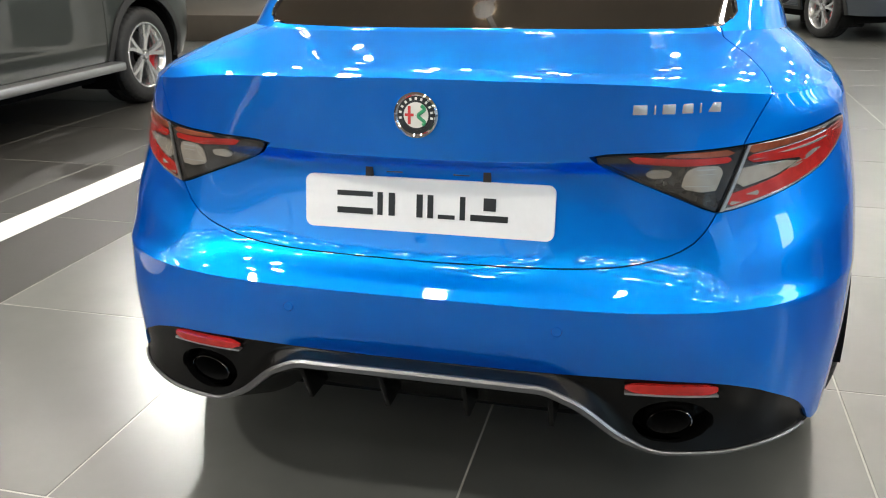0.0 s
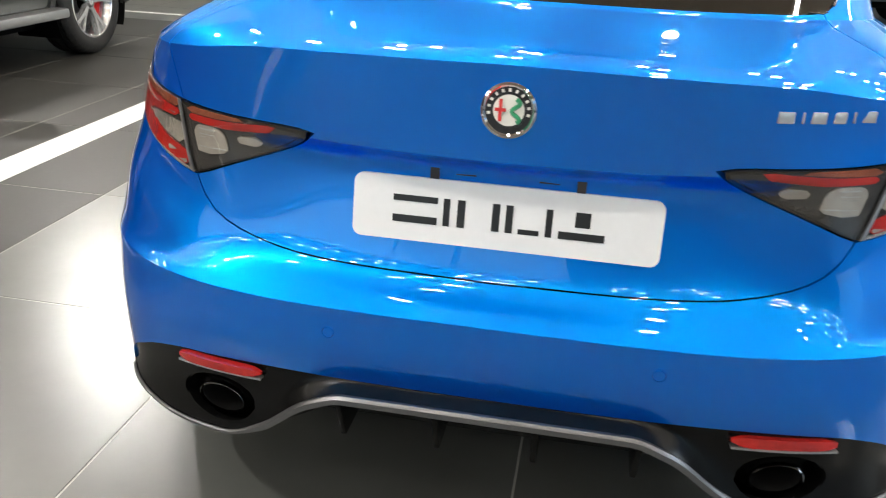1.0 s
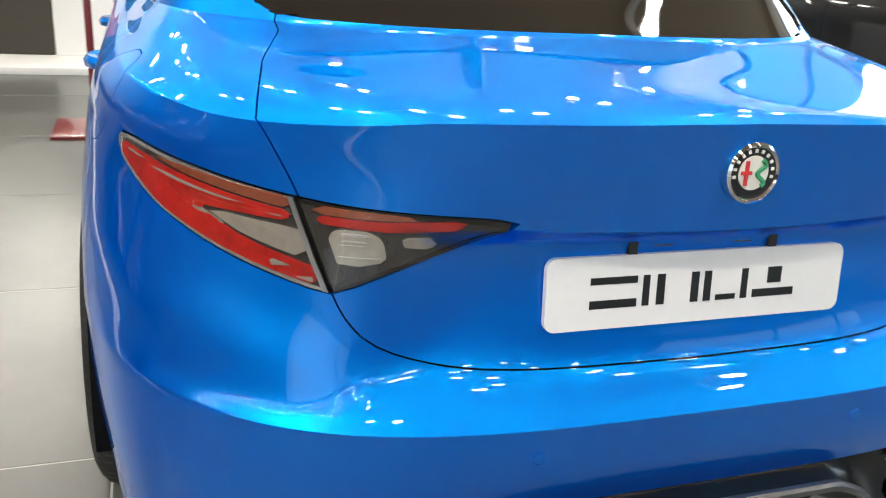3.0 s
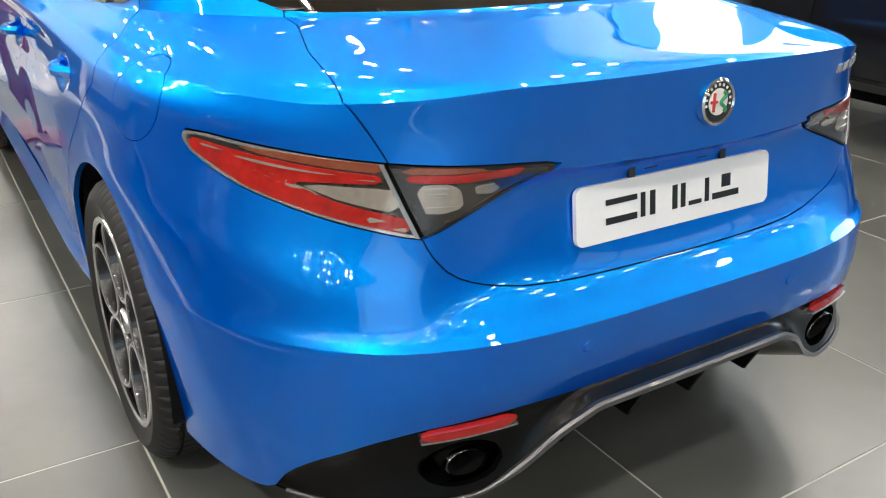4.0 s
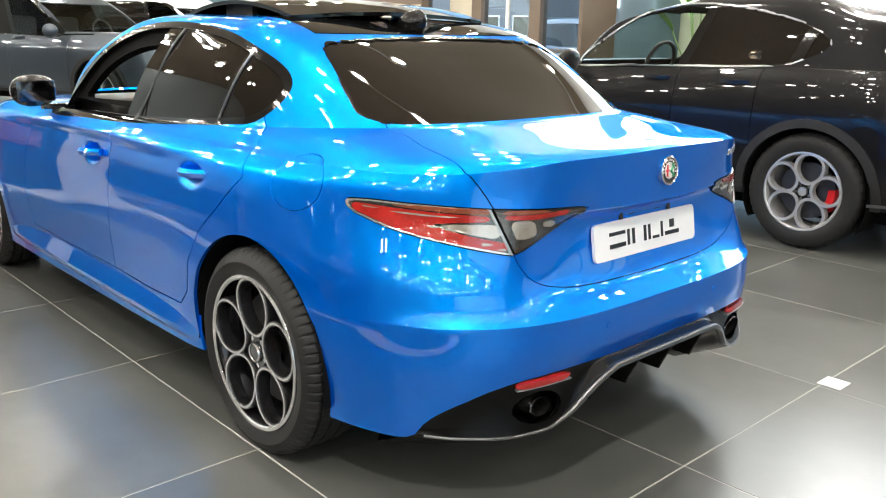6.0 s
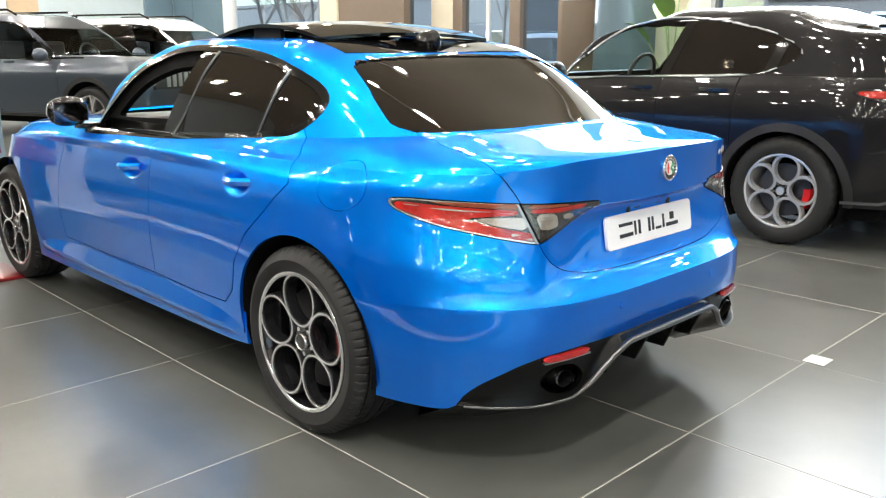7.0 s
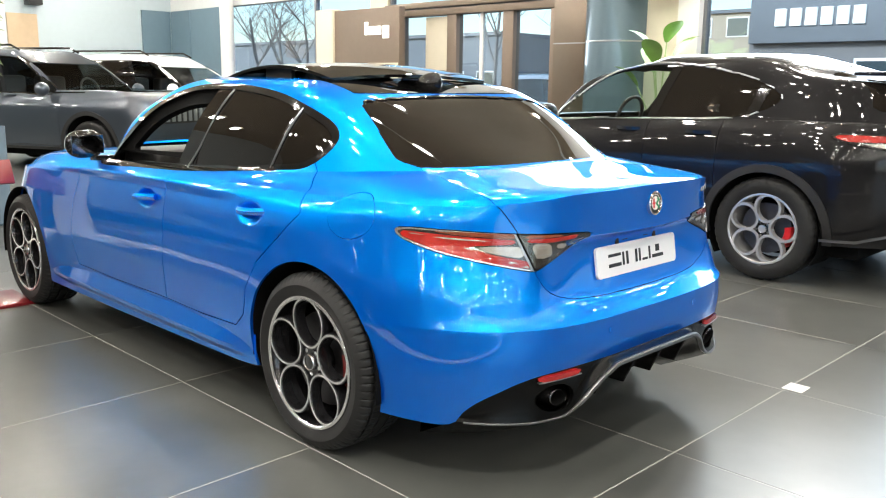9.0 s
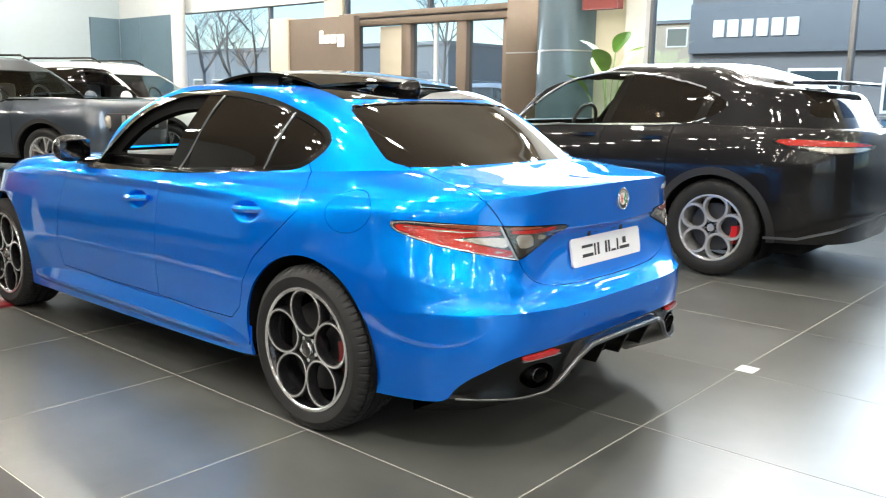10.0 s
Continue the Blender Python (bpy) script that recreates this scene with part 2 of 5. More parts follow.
def tube(path, r, n=8, closed=False, up=(0, 0, 1)):
    return sweep(path, [(r * math.cos(2 * math.pi * i / n), r * math.sin(2 * math.pi * i / n)) for i in range(n)], closed, up)


def join(*meshes):
    vs, fs, k = [], [], 0
    for v, f in meshes:
        vs.append(np.asarray(v, float))
        fs += [tuple(i + k for i in x) for x in f]
        k += len(v)
    return np.concatenate(vs), fs


def moved(mesh, m):
    v = np.asarray(mesh[0], float)
    a = np.array(m)
    return v @ a[:3, :3].T + a[:3, 3], mesh[1]


# ---- car bodies ----
def shell(rings, back, front, n_rear, n_front, sub=5, cols=(46, 90, 36)):
    """A body of closed rings from the sill up to the roof. A ring: z, w (half width), rear, nose: pairs over s, which runs
    -1..0 round the back, 0..1 along the side, 1..2 round the front; sharp: a crease."""
    def corner(n, count):
        a = np.linspace(0, math.pi / 2, 2000)
        p = np.stack([np.sin(a) ** (2 / n), 1.25 * np.cos(a) ** (2 / n)], 1)
        d = np.concatenate([[0], np.cumsum(np.linalg.norm(np.diff(p, axis=0), axis=1))])
        return np.interp(np.linspace(0, d[-1], count + 1), d, a)
    fr = corner(n_rear, cols[0])
    ff = corner(n_front, cols[2])[::-1]
    s = np.concatenate([fr / (math.pi / 2) - 1, np.linspace(0, 1, cols[1] + 1)[1:], (2 - ff / (math.pi / 2))[1:]])
    a0, a1 = np.concatenate([fr, np.full(len(s) - len(fr), math.pi / 2)]), np.concatenate([np.full(len(s) - len(ff), math.pi / 2), ff])
    grid = []
    for r in rings:
        z, w = pchip(r["z"], s), pchip(r["w"], s)
        yr, yf = pchip(r["rear"], s), pchip(r["nose"], s)
        b0, f0 = r.get("back", back), r.get("front", front)
        nr, nf = r.get("nr", n_rear), r.get("nf", n_front)
        x = w * np.sin(a0) ** (2 / nr) * np.sin(a1) ** (2 / nf)
        y = np.where(s <= 0, b0 - (b0 - yr) * np.clip(np.cos(a0), 0, 1) ** (2 / nr),
                     np.where(s >= 1, f0 + (yf - f0) * np.clip(np.cos(a1), 0, 1) ** (2 / nf), b0 + (f0 - b0) * np.clip(s, 0, 1)))
        grid.append(np.stack([-x, y, z], 1))
    g = np.array(grid)
    cuts = [0] + [i for i, r in enumerate(rings) if r.get("sharp") and 0 < i < len(rings) - 1] + [len(rings) - 1]
    rows = [g[0]]
    for c0, c1 in zip(cuts, cuts[1:]):
        for i in range(c0, c1):
            p1, p2 = g[i], g[i + 1]
            p0 = g[i - 1] if i > c0 else 2 * p1 - p2
            p3 = g[i + 2] if i + 1 < c1 else 2 * p2 - p1
            d0, d1, d2 = (np.maximum(np.linalg.norm(q - p, axis=1), 1e-5)[:, None] ** 0.5 for p, q in ((p0, p1), (p1, p2), (p2, p3)))
            m1 = (p1 - p0) / d0 - (p2 - p0) / (d0 + d1) + (p2 - p1) / d1
            m2 = (p2 - p1) / d1 - (p3 - p1) / (d1 + d2) + (p3 - p2) / d2
            for t in np.arange(1, sub + 1) / sub:
                rows.append((2 * t**3 - 3 * t**2 + 1) * p1 + (t**3 - 2 * t**2 + t) * m1 * d1
                            + (-2 * t**3 + 3 * t**2) * p2 + (t**3 - t**2) * m2 * d1)
    g = np.array(rows)
    j = g.shape[1]
    g = np.concatenate([g, g[:, j - 2:0:-1] * (-1, 1, 1)], 1)
    r, c = g.shape[:2]
    faces = [(i * c + k, i * c + (k + 1) % c, (i + 1) * c + (k + 1) % c, (i + 1) * c + k) for i in range(r - 1) for k in range(c)]
    return g.reshape(-1, 3), [f[::-1] for f in faces]


def split(mesh, field, gap=0.0):
    """The pieces in and out of a field, with a gap between."""
    f = field(mesh[0])
    return clip(mesh, f - gap), clip(mesh, -f - gap)


def sides(mesh):
    return clip(mesh, -mesh[0][:, 0]), clip(mesh, mesh[0][:, 0])


def outline(pts, n=6):
    loop = smooth_loop(pts, n)
    return lambda v: inside(loop, v[:, 1:])


def arch(y, z, r):
    return lambda v: np.where(np.abs(v[:, 0]) > 0.45, r - np.hypot(v[:, 1] - y, v[:, 2] - z), -1.0)


def wheel(name, radius, rim, width, parent, m, style="loops", alloy=None, caliper=True):
    """A road wheel at m, its outer face towards -x: tyre, rim, hub, brake."""
    hub = new(name)
    hub.parent, hub.matrix_local = parent, m
    w, r = width / 2, radius
    prof = [(rim - 0.004, -w + 0.012), (rim + 0.01, -w + 0.002), ((rim + r) / 2, -w - 0.006), (r - 0.022, -w + 0.004), (r - 0.007, -w + 0.018), (r - 0.001, -w + 0.034)]
    for k in range(4):
        o = -w + 0.045 + k * (width - 0.09) / 3
        prof += [(r, o - 0.012), (r, o - 0.005), (r - 0.008, o - 0.004), (r - 0.008, o + 0.004), (r, o + 0.005)]
    prof += [(r - 0.001, w - 0.034), (r - 0.007, w - 0.018), (r - 0.022, w - 0.004), ((rim + r) / 2, w + 0.004), (rim, w - 0.01)]
    count, step = (420, 6) if style == "loops" else (160, 4)
    v, f = revolve(prof, count)
    k = len(prof)
    for i in range(0, count, step):
        for j in range(k):
            p = v[i * k + j]
            if prof[j][0] > r - 0.012 and abs(prof[j][1]) > w - 0.075:
                p[1:] *= (r - 0.006) / r
    part("tyre", (v, f), RUBBER, hub, "black rubber road tyre", sharp=30)
    silver = alloy or MACHINED
    rimbody = part("rim", revolve([(rim - 0.006, -w + 0.006), (rim + 0.003, -w + 0.004), (rim + 0.004, -w + 0.012), (rim - 0.012, -w + 0.03), (rim - 0.03, w - 0.05), (rim - 0.028, w - 0.01)], 72), DARKALLOY if style == "loops" else silver, hub, "alloy wheel rim")
    part("rim_edge", revolve([(rim - 0.013, -w + 0.004), (rim - 0.008, -w), (rim + 0.001, -w + 0.001), (rim + 0.003, -w + 0.006)], 72), silver, rimbody)
    if style != "spokes":
        fat = 0.46 if style == "loops" else 1.25
        rr = rim * (0.335 if style == "loops" else 0.345)
        for i in range(5):
            a = radians(90 + 72 * i)
            c = rim * 0.60
            pts = []
            for t in np.linspace(0, 2 * math.pi, 36, endpoint=False):
                u, q = rr * 1.10 * math.cos(t), rr * (1.03 + 0.08 * math.cos(t)) * math.sin(t)
                pts.append((-w + 0.012 + 0.012 * (1 - (c + u) / rim), (c + u) * math.cos(a) - q * math.sin(a), (c + u) * math.sin(a) + q * math.cos(a)))
            spoke = part("spoke_ring", sweep(pts, [(-0.007, 0.006), (0.007, 0.006), (0.009, 0.0), (0.012, -0.035), (-0.012, -0.035), (-0.009, 0.0)], True, (-1, 0, 0)), DARKALLOY if style == "loops" else silver, hub, "round spoke with machined face", sharp=25)
            part("machined_face", sweep(pts, [(-0.0075 * fat, 0.0065), (0.0075 * fat, 0.0065), (0.0075 * fat, 0.0095), (-0.0075 * fat, 0.0095)], True, (-1, 0, 0)), silver, spoke, sharp=25)
        part("hub_web", revolve([(0.001, -w + 0.024), (0.050, -w + 0.022), (0.062, -w + 0.04), (0.062, -w + 0.07)], 30), DARKALLOY, hub)
    else:
        for i in range(5):
            a = radians(90 + 72 * i)
            for sgn in (-1, 1):
                pts = [(-w + 0.03 - 0.018 * t, t * rim * 0.98 * math.cos(a + sgn * 0.20 * t), t * rim * 0.98 * math.sin(a + sgn * 0.20 * t)) for t in np.linspace(0.16, 1, 8)]
                part("spoke", sweep(pts, [(-0.012, 0.006), (0.012, 0.006), (0.016, -0.03), (-0.016, -0.03)], False, (-1, 0, 0)), silver, hub, "silver alloy spoke", sharp=25)
    cap = part("hub_cap", revolve([(0.0005, -w + 0.010), (0.026, -w + 0.012), (0.031, -w + 0.020), (0.031, -w + 0.04)], 30), GLOSSBLACK if style == "loops" else silver, hub)
    part("cap_ring", revolve([(0.026, -w + 0.011), (0.028, -w + 0.008), (0.031, -w + 0.012), (0.031, -w + 0.02)], 30), SILVER, cap)
    for i in range(5):
        a = radians(54 + 72 * i)
        part("wheel_bolt", moved(revolve([(0.0005, -0.006), (0.008, -0.006), (0.010, 0.004)], 10), pose(-w + 0.028, 0.046 * math.cos(a), 0.046 * math.sin(a))), CHROME, hub)
    part("brake_disc", revolve([(0.06, -w + 0.085), (rim * 0.72, -w + 0.085), (rim * 0.72, -w + 0.11), (0.06, -w + 0.11)], 48), STEEL, hub)
    if caliper:
        cal = revolve([(rim * 0.54, 0.0), (rim * 0.57, -0.016), (rim * 0.74, -0.016), (rim * 0.78, 0.0), (rim * 0.78, 0.05), (rim * 0.54, 0.05)], 14, "x", 46)
        part("brake_caliper", moved(cal, pose(-w + 0.075, 0, 0, 180 - 20)), REDCALIPER if style != "loops" else DEEPRED, hub, "red brake caliper" if style != "loops" else "deep red brake caliper")
    return hub

def pane_material(name, tint, gloss):
    m = bpy.data.materials.new(name)
    m.use_nodes = True
    nt = m.node_tree
    nt.nodes.remove(nt.nodes["Principled BSDF"])
    mix, tr, gl = nt.nodes.new("ShaderNodeMixShader"), nt.nodes.new("ShaderNodeBsdfTransparent"), nt.nodes.new("ShaderNodeBsdfGlossy")
    tr.inputs[0].default_value = tint
    gl.inputs["Roughness"].default_value = 0.0
    mix.inputs[0].default_value = gloss
    nt.links.new(tr.outputs[0], mix.inputs[1])
    nt.links.new(gl.outputs[0], mix.inputs[2])
    nt.links.new(mix.outputs[0], nt.nodes["Material Output"].inputs[0])
    return m


CLEARGLASS = pane_material("clear_glass", (0.72, 0.80, 0.79, 1), 0.07)
LAMPCOVER = pane_material("clear_lamp_cover", (0.96, 0.95, 0.94, 1), 0.055)
DARKSATIN = mat("dark_satin_trim", (0.15, 0.15, 0.155), 0.36, 0.85, 0.1, 0.5, 0.08, 200.0)
MACHINED = mat("bright_machined_alloy", (0.66, 0.66, 0.66), 0.20, 0.80, 0.4, 0.5, 0.06, 120.0)
DARKCHROME = mat("dark_chrome", (0.12, 0.12, 0.125), 0.12, 1.0, 0.3)


def shifted(bm, m):
    bm.transform(m)
    return bm


# ---- the room ----
def slab(name, x0, x1, y0, y1, z0, z1, material, label, category):
    ob = part(name, box(x0, x1, y0, y1, z0, z1), material, smooth=False)
    return tagged(ob, label, category, kind="structure")


TILE = mat("grey_stone_tile", (0.086, 0.089, 0.082), 0.30, 0.0, 0.0, 0.9, 0.10, 14.0, 0.04, 0.42, 2.2, True)
tile_nodes = TILE.node_tree
tone, shade = tile_nodes.nodes.new("ShaderNodeObjectInfo"), tile_nodes.nodes.new("ShaderNodeMapRange")
shade.inputs["To Min"].default_value, shade.inputs["To Max"].default_value = 0.84, 1.16
tint = tile_nodes.nodes.new("ShaderNodeVectorMath")
tint.operation = "SCALE"
tile_nodes.links.new(tone.outputs["Random"], shade.inputs["Value"])
tile_nodes.links.new(tile_nodes.nodes["Principled BSDF"].inputs["Base Color"].links[0].from_socket, tint.inputs[0])
tile_nodes.links.new(shade.outputs[0], tint.inputs["Scale"])
tile_nodes.links.new(tint.outputs[0], tile_nodes.nodes["Principled BSDF"].inputs["Base Color"])
GROUT = mat("pale_grout", (0.42, 0.42, 0.38), 0.7, 0.0, 0.0, 0.3, 0.15, 60.0)
# tile colour darkened to carry the shadow around the dark grey car
SHADEDTILE = mat("shaded_stone_tile", (0.026, 0.025, 0.022), 0.45, 0.0, 0.0, 0.35, 0.15, 40.0, 0.1, 0.3, 1.0, True)
WHITELINE = mat("white_floor_band", (0.75, 0.75, 0.73), 0.4, 0.0, 0.0, 0.5, 0.05, 30.0, 0.0, 0.06, 2.0)
CEILMAT = mat("ceiling_panel", (0.27, 0.21, 0.145), 0.8, 0.0, 0.0, 0.3, 0.08, 6.0, 0.0, 0.1, 0.5)
WALLMAT = mat("grey_white_wall", (0.62, 0.64, 0.63), 0.7, 0.0, 0.0, 0.3, 0.05, 9.0, 0.0, 0.06, 0.4)
BACKWALL = mat("pale_blue_grey_wall", (0.46, 0.54, 0.57), 0.5, 0.0, 0.0, 0.4, 0.04, 9.0, 0.0, 0.06, 0.4)
POSTER = mat("beige_board", (0.55, 0.42, 0.28), 0.6, 0.0, 0.0, 0.3, 0.08, 9.0)
DARKWALL = mat("dark_brown_wall", (0.05, 0.043, 0.034), 0.6, 0.0, 0.0, 0.3, 0.1, 9.0, 0.0, 0.15, 0.6)
BLUEPANEL = mat("slate_blue_panel", (0.13, 0.20, 0.25), 0.45, 0.0, 0.0, 0.4, 0.05, 9.0, 0.0, 0.1, 0.7)
BROWNPANEL = mat("brown_bronze_panel", (0.20, 0.15, 0.11), 0.4, 0.2, 0.0, 0.5, 0.06, 12.0, 0.0, 0.1, 0.7)
WHITEMAT = mat("white_column", (0.8, 0.79, 0.76), 0.5, 0.0, 0.0, 0.4, 0.03, 9.0, 0.0, 0.05, 0.7)
ALU = mat("grey_aluminium_profile", (0.22, 0.23, 0.24), 0.4, 0.8, 0.0, 0.5, 0.05, 50.0)

floor = slab("floor", -14, 7.2, -12, 16.2, -0.25, -0.010, TILE, "dark grey polished stone tile floor with pale joints", "floor")
slab("grout_bed", -9, 6.93, -3.35, 12.4, -0.009, -0.0012, GROUT, "pale joints between floor tiles", "floor")
ceiling = slab("ceiling", -14, 7.2, -12, 16.2, 4.6, 4.8, CEILMAT, "beige panelled showroom ceiling", "ceiling")
slab("wall_north", -14, 7.2, 16.0, 16.2, 0, 4.6, BACKWALL, "smooth pale blue grey back wall", "wall")
slab("wall_pilaster", 2.9, 3.42, 15.9, 15.997, 0, 4.6, WALLMAT, "white pilaster on the back wall", "pilaster")
slab("wall_poster", 3.46, 4.05, 15.97, 15.997, 1.95, 2.62, POSTER, "beige board on the back wall", "board")
slab("wall_west", -14.2, -14, -12, 16.2, 0, 4.6, DARKWALL, "dark brown side wall", "wall")
slab("wall_south", -14, -9.2, -12.2, -12, 0, 4.6, DARKWALL, "dark brown wall", "wall")
slab("wall_south", 0, 7.2, -12.2, -12, 0, 4.6, DARKWALL, "dark brown wall", "wall")
slab("wall_south", -9.2, 0, -12.2, -12, 4.0, 4.6, WALLMAT, "grey white beam over the rear windows", "wall")
slab("wall_south", -9.2, 0, -12.2, -12, 0, .4, WALLMAT, "grey white low wall under the rear windows", "wall")

# ---- blue saloon ----
def R(z, w, rear, nose, **more):
    as_list = lambda a: a if isinstance(a, list) else [(0, a)]
    return dict(z=as_list(z), w=as_list(w), rear=as_list(rear), nose=as_list(nose), **more)


HEM_Z = [(-1, .415), (-.89, .418), (-.76, .412), (-.66, .392), (-.6, .370), (-.52, .335), (-.46, .292), (-.44, .264), (-.40, .248), (-.25, .24), (0, .23), (.1, .215), (1, .20), (1.3, .22), (2, .22)]
def waist(w):
    return [(-1, w), (-.05, w), (.25, w - .014), (.5, w - .022), (.8, w - .016), (1.1, w), (2, w)]


SALOON = [
    R(HEM_Z, .895, -.85, 3.50, nr=4.4),
    R([(-1, .48), (-.6, .46), (-.4, .42), (0, .40), (1, .38), (2, .38)], waist(.92), -.866, 3.56, nr=4.0),
    R([(-1, .566), (-.6, .566), (-.35, .56), (0, .54), (1, .52), (2, .5)], waist(.93), -.874, 3.58, nr=3.7, sharp=True),
    R([(-1, .580), (-.75, .585), (-.6, .590), (-.4, .60), (-.2, .615), (0, .62), (1, .62), (2, .58)], waist(.927), [(-1, -.852), (-.8, -.855), (-.68, -.862), (-.5, -.867)], 3.56, nr=3.58),
    R([(-1, .612), (-.82, .622), (-.70, .642), (-.6, .655), (-.3, .685), (0, .70), (1, .69), (2, .62)], waist(.921), [(-1, -.805), (-.82, -.815), (-.68, -.850), (-.5, -.859)], 3.54, nr=3.4),
    R([(-1, .67), (-.8, .68), (-.7, .70), (-.5, .735), (0, .76), (1, .745), (2, .66)], waist(.913), [(-1, -.785), (-.85, -.79), (-.67, -.845), (-.4, -.852)], 3.52, nr=3.18),
    R([(-1, .80), (-.85, .805), (-.65, .805), (-.4, .81), (0, .82), (1, .79), (2, .70)], waist(.905), [(-1, -.768), (-.87, -.78), (-.67, -.842), (-.4, -.846)], 3.5),
    R([(-1, .836), (-.87, .84), (-.6, .845), (-.3, .855), (0, .86), (1, .84), (2, .73)], waist(.895), [(-1, -.825), (-.87, -.82), (-.67, -.840), (-.4, -.840)], 3.48, sharp=True),
    R([(-1, .92), (-.7, .91), (-.5, .905), (-.3, .90), (0, .90), (1, .872), (1.4, .79), (2, .71)], .879, -.832, 3.46, nr=3.08),
    R([(-1, .993), (-.8, .985), (-.65, .965), (-.45, .945), (-.2, .94), (0, .935), (1, .898), (1.2, .868), (1.4, .818), (2, .74)], .846, -.842, 3.42, nr=3.15, sharp=True),
    R([(-1, 1.000), (-.7, .985), (-.45, .965), (-.2, .955), (0, .95), (1, .915), (1.2, .888), (1.4, .845), (2, .77)], .820, -.81, 3.38, nr=3.2),
    R([(-1, 1.015), (-.6, 1.00), (-.3, .985), (0, .975), (.3, .955), (1, .93), (1.4, .90), (2, .84)], .794, -.58, 3.2, nr=3.3, front=2.2),
    R([(-1, 1.034), (-.5, 1.024), (-.2, 1.008), (0, .985), (.3, .963), (1, .945), (1.4, .965), (2, .985)], [(-1, .72), (0, .775), (1, .775), (2, .74)], -.37, 2.10, nr=3.2, back=.5, front=1.75, sharp=True),
    R([(-1, 1.11), (0, 1.14), (1, 1.12), (2, 1.12)], [(-1, .70), (0, .735), (1, .735), (2, .70)], -.19, 1.85, nr=3.2, back=.5, front=1.65),
    R([(-1, 1.205), (0, 1.245), (1, 1.24), (2, 1.25)], .685, .01, 1.62, nr=3.2, back=.52, front=1.45),
    R([(-1, 1.275), (0, 1.315), (.4, 1.328), (1, 1.32), (2, 1.325)], .625, .17, 1.40, nr=3.2, back=.55, front=1.25),
    R([(-1, 1.30), (0, 1.342), (1, 1.347), (2, 1.345)], .53, .28, 1.30, back=.6, front=1.1),
    R([(-1, 1.325), (0, 1.356), (1, 1.362), (2, 1.355)], 0, .45, 1.2, back=.7, front=1.0),
]
WINDOW = [(1.86, .925), (1.4, .930), (1.0, .945), (.6, .975), (.35, .995), (.2, 1.018), (.115, 1.07), (.09, 1.125), (.15, 1.18), (.3, 1.236),
          (.5, 1.282), (.8, 1.312), (1.1, 1.312), (1.3, 1.28), (1.5, 1.205), (1.7, 1.07)]
REARGLASS = [(0, 1.038), (.40, 1.036), (.55, 1.036), (.600, 1.055), (.60, 1.09), (.57, 1.18), (.535, 1.245), (.44, 1.268), (0, 1.280)]
# tail light in a plane turned half right: pairs (across, height)
TAIL = [(-.312, .870), (-.319, .862), (-.316, .850), (-.300, .836), (-.24, .816), (-.17, .797), (-.02, .769), (.130, .741), (.142, .742), (.235, .79), (.334, .842), (.341, .848), (.335, .853), (.30, .856), (.12, .862), (-.10, .871), (-.25, .874)]
TAILSPLIT = [(.073, .90), (.073, .866), (.14, .735), (.14, .70), (.6, .70), (.6, .90)]


def tail_field(poly):
    def f(v):
        a = np.stack([0.7071 * (-np.abs(v[:, 0]) - v[:, 1]), v[:, 2]], 1)
        return np.where((v[:, 1] < -0.3) & (np.abs(v[:, 0]) > 0.2), inside(poly, a), -1.0)
    return f


LID = smooth_loop([(0, .616), (.28, .622), (.42, .636), (.505, .668), (.55, .718), (.575, .79), (.60, .866), (.635, .935), (.653, .963)], 6, False)
LID = np.concatenate([LID, [(.67, 1.02), (.67, 1.3), (-.67, 1.3), (-.67, 1.02)], LID[::-1] * (-1, 1)])


def lid_field(v):
    x, y, z = np.abs(v[:, 0]), v[:, 1], v[:, 2]
    top = np.interp(y, [-.69, -.45, -.30], [.653, .615, .57]) - x
    f = np.where((z > .955) & (y > -.76), top, inside(LID, v[:, [0, 2]]))
    return np.minimum(f, -y - .22)


def rounded_plate(w, h, r):
    """A thin upright plate with round corners, its face towards -y."""
    bm = box(-w, w, -.006, .004, -h, h)
    bmesh.ops.bevel(bm, geom=[e for e in bm.edges if abs(e.verts[0].co.y - e.verts[1].co.y) > .005], offset=r, segments=5, profile=0.5, affect="EDGES")
    return bm


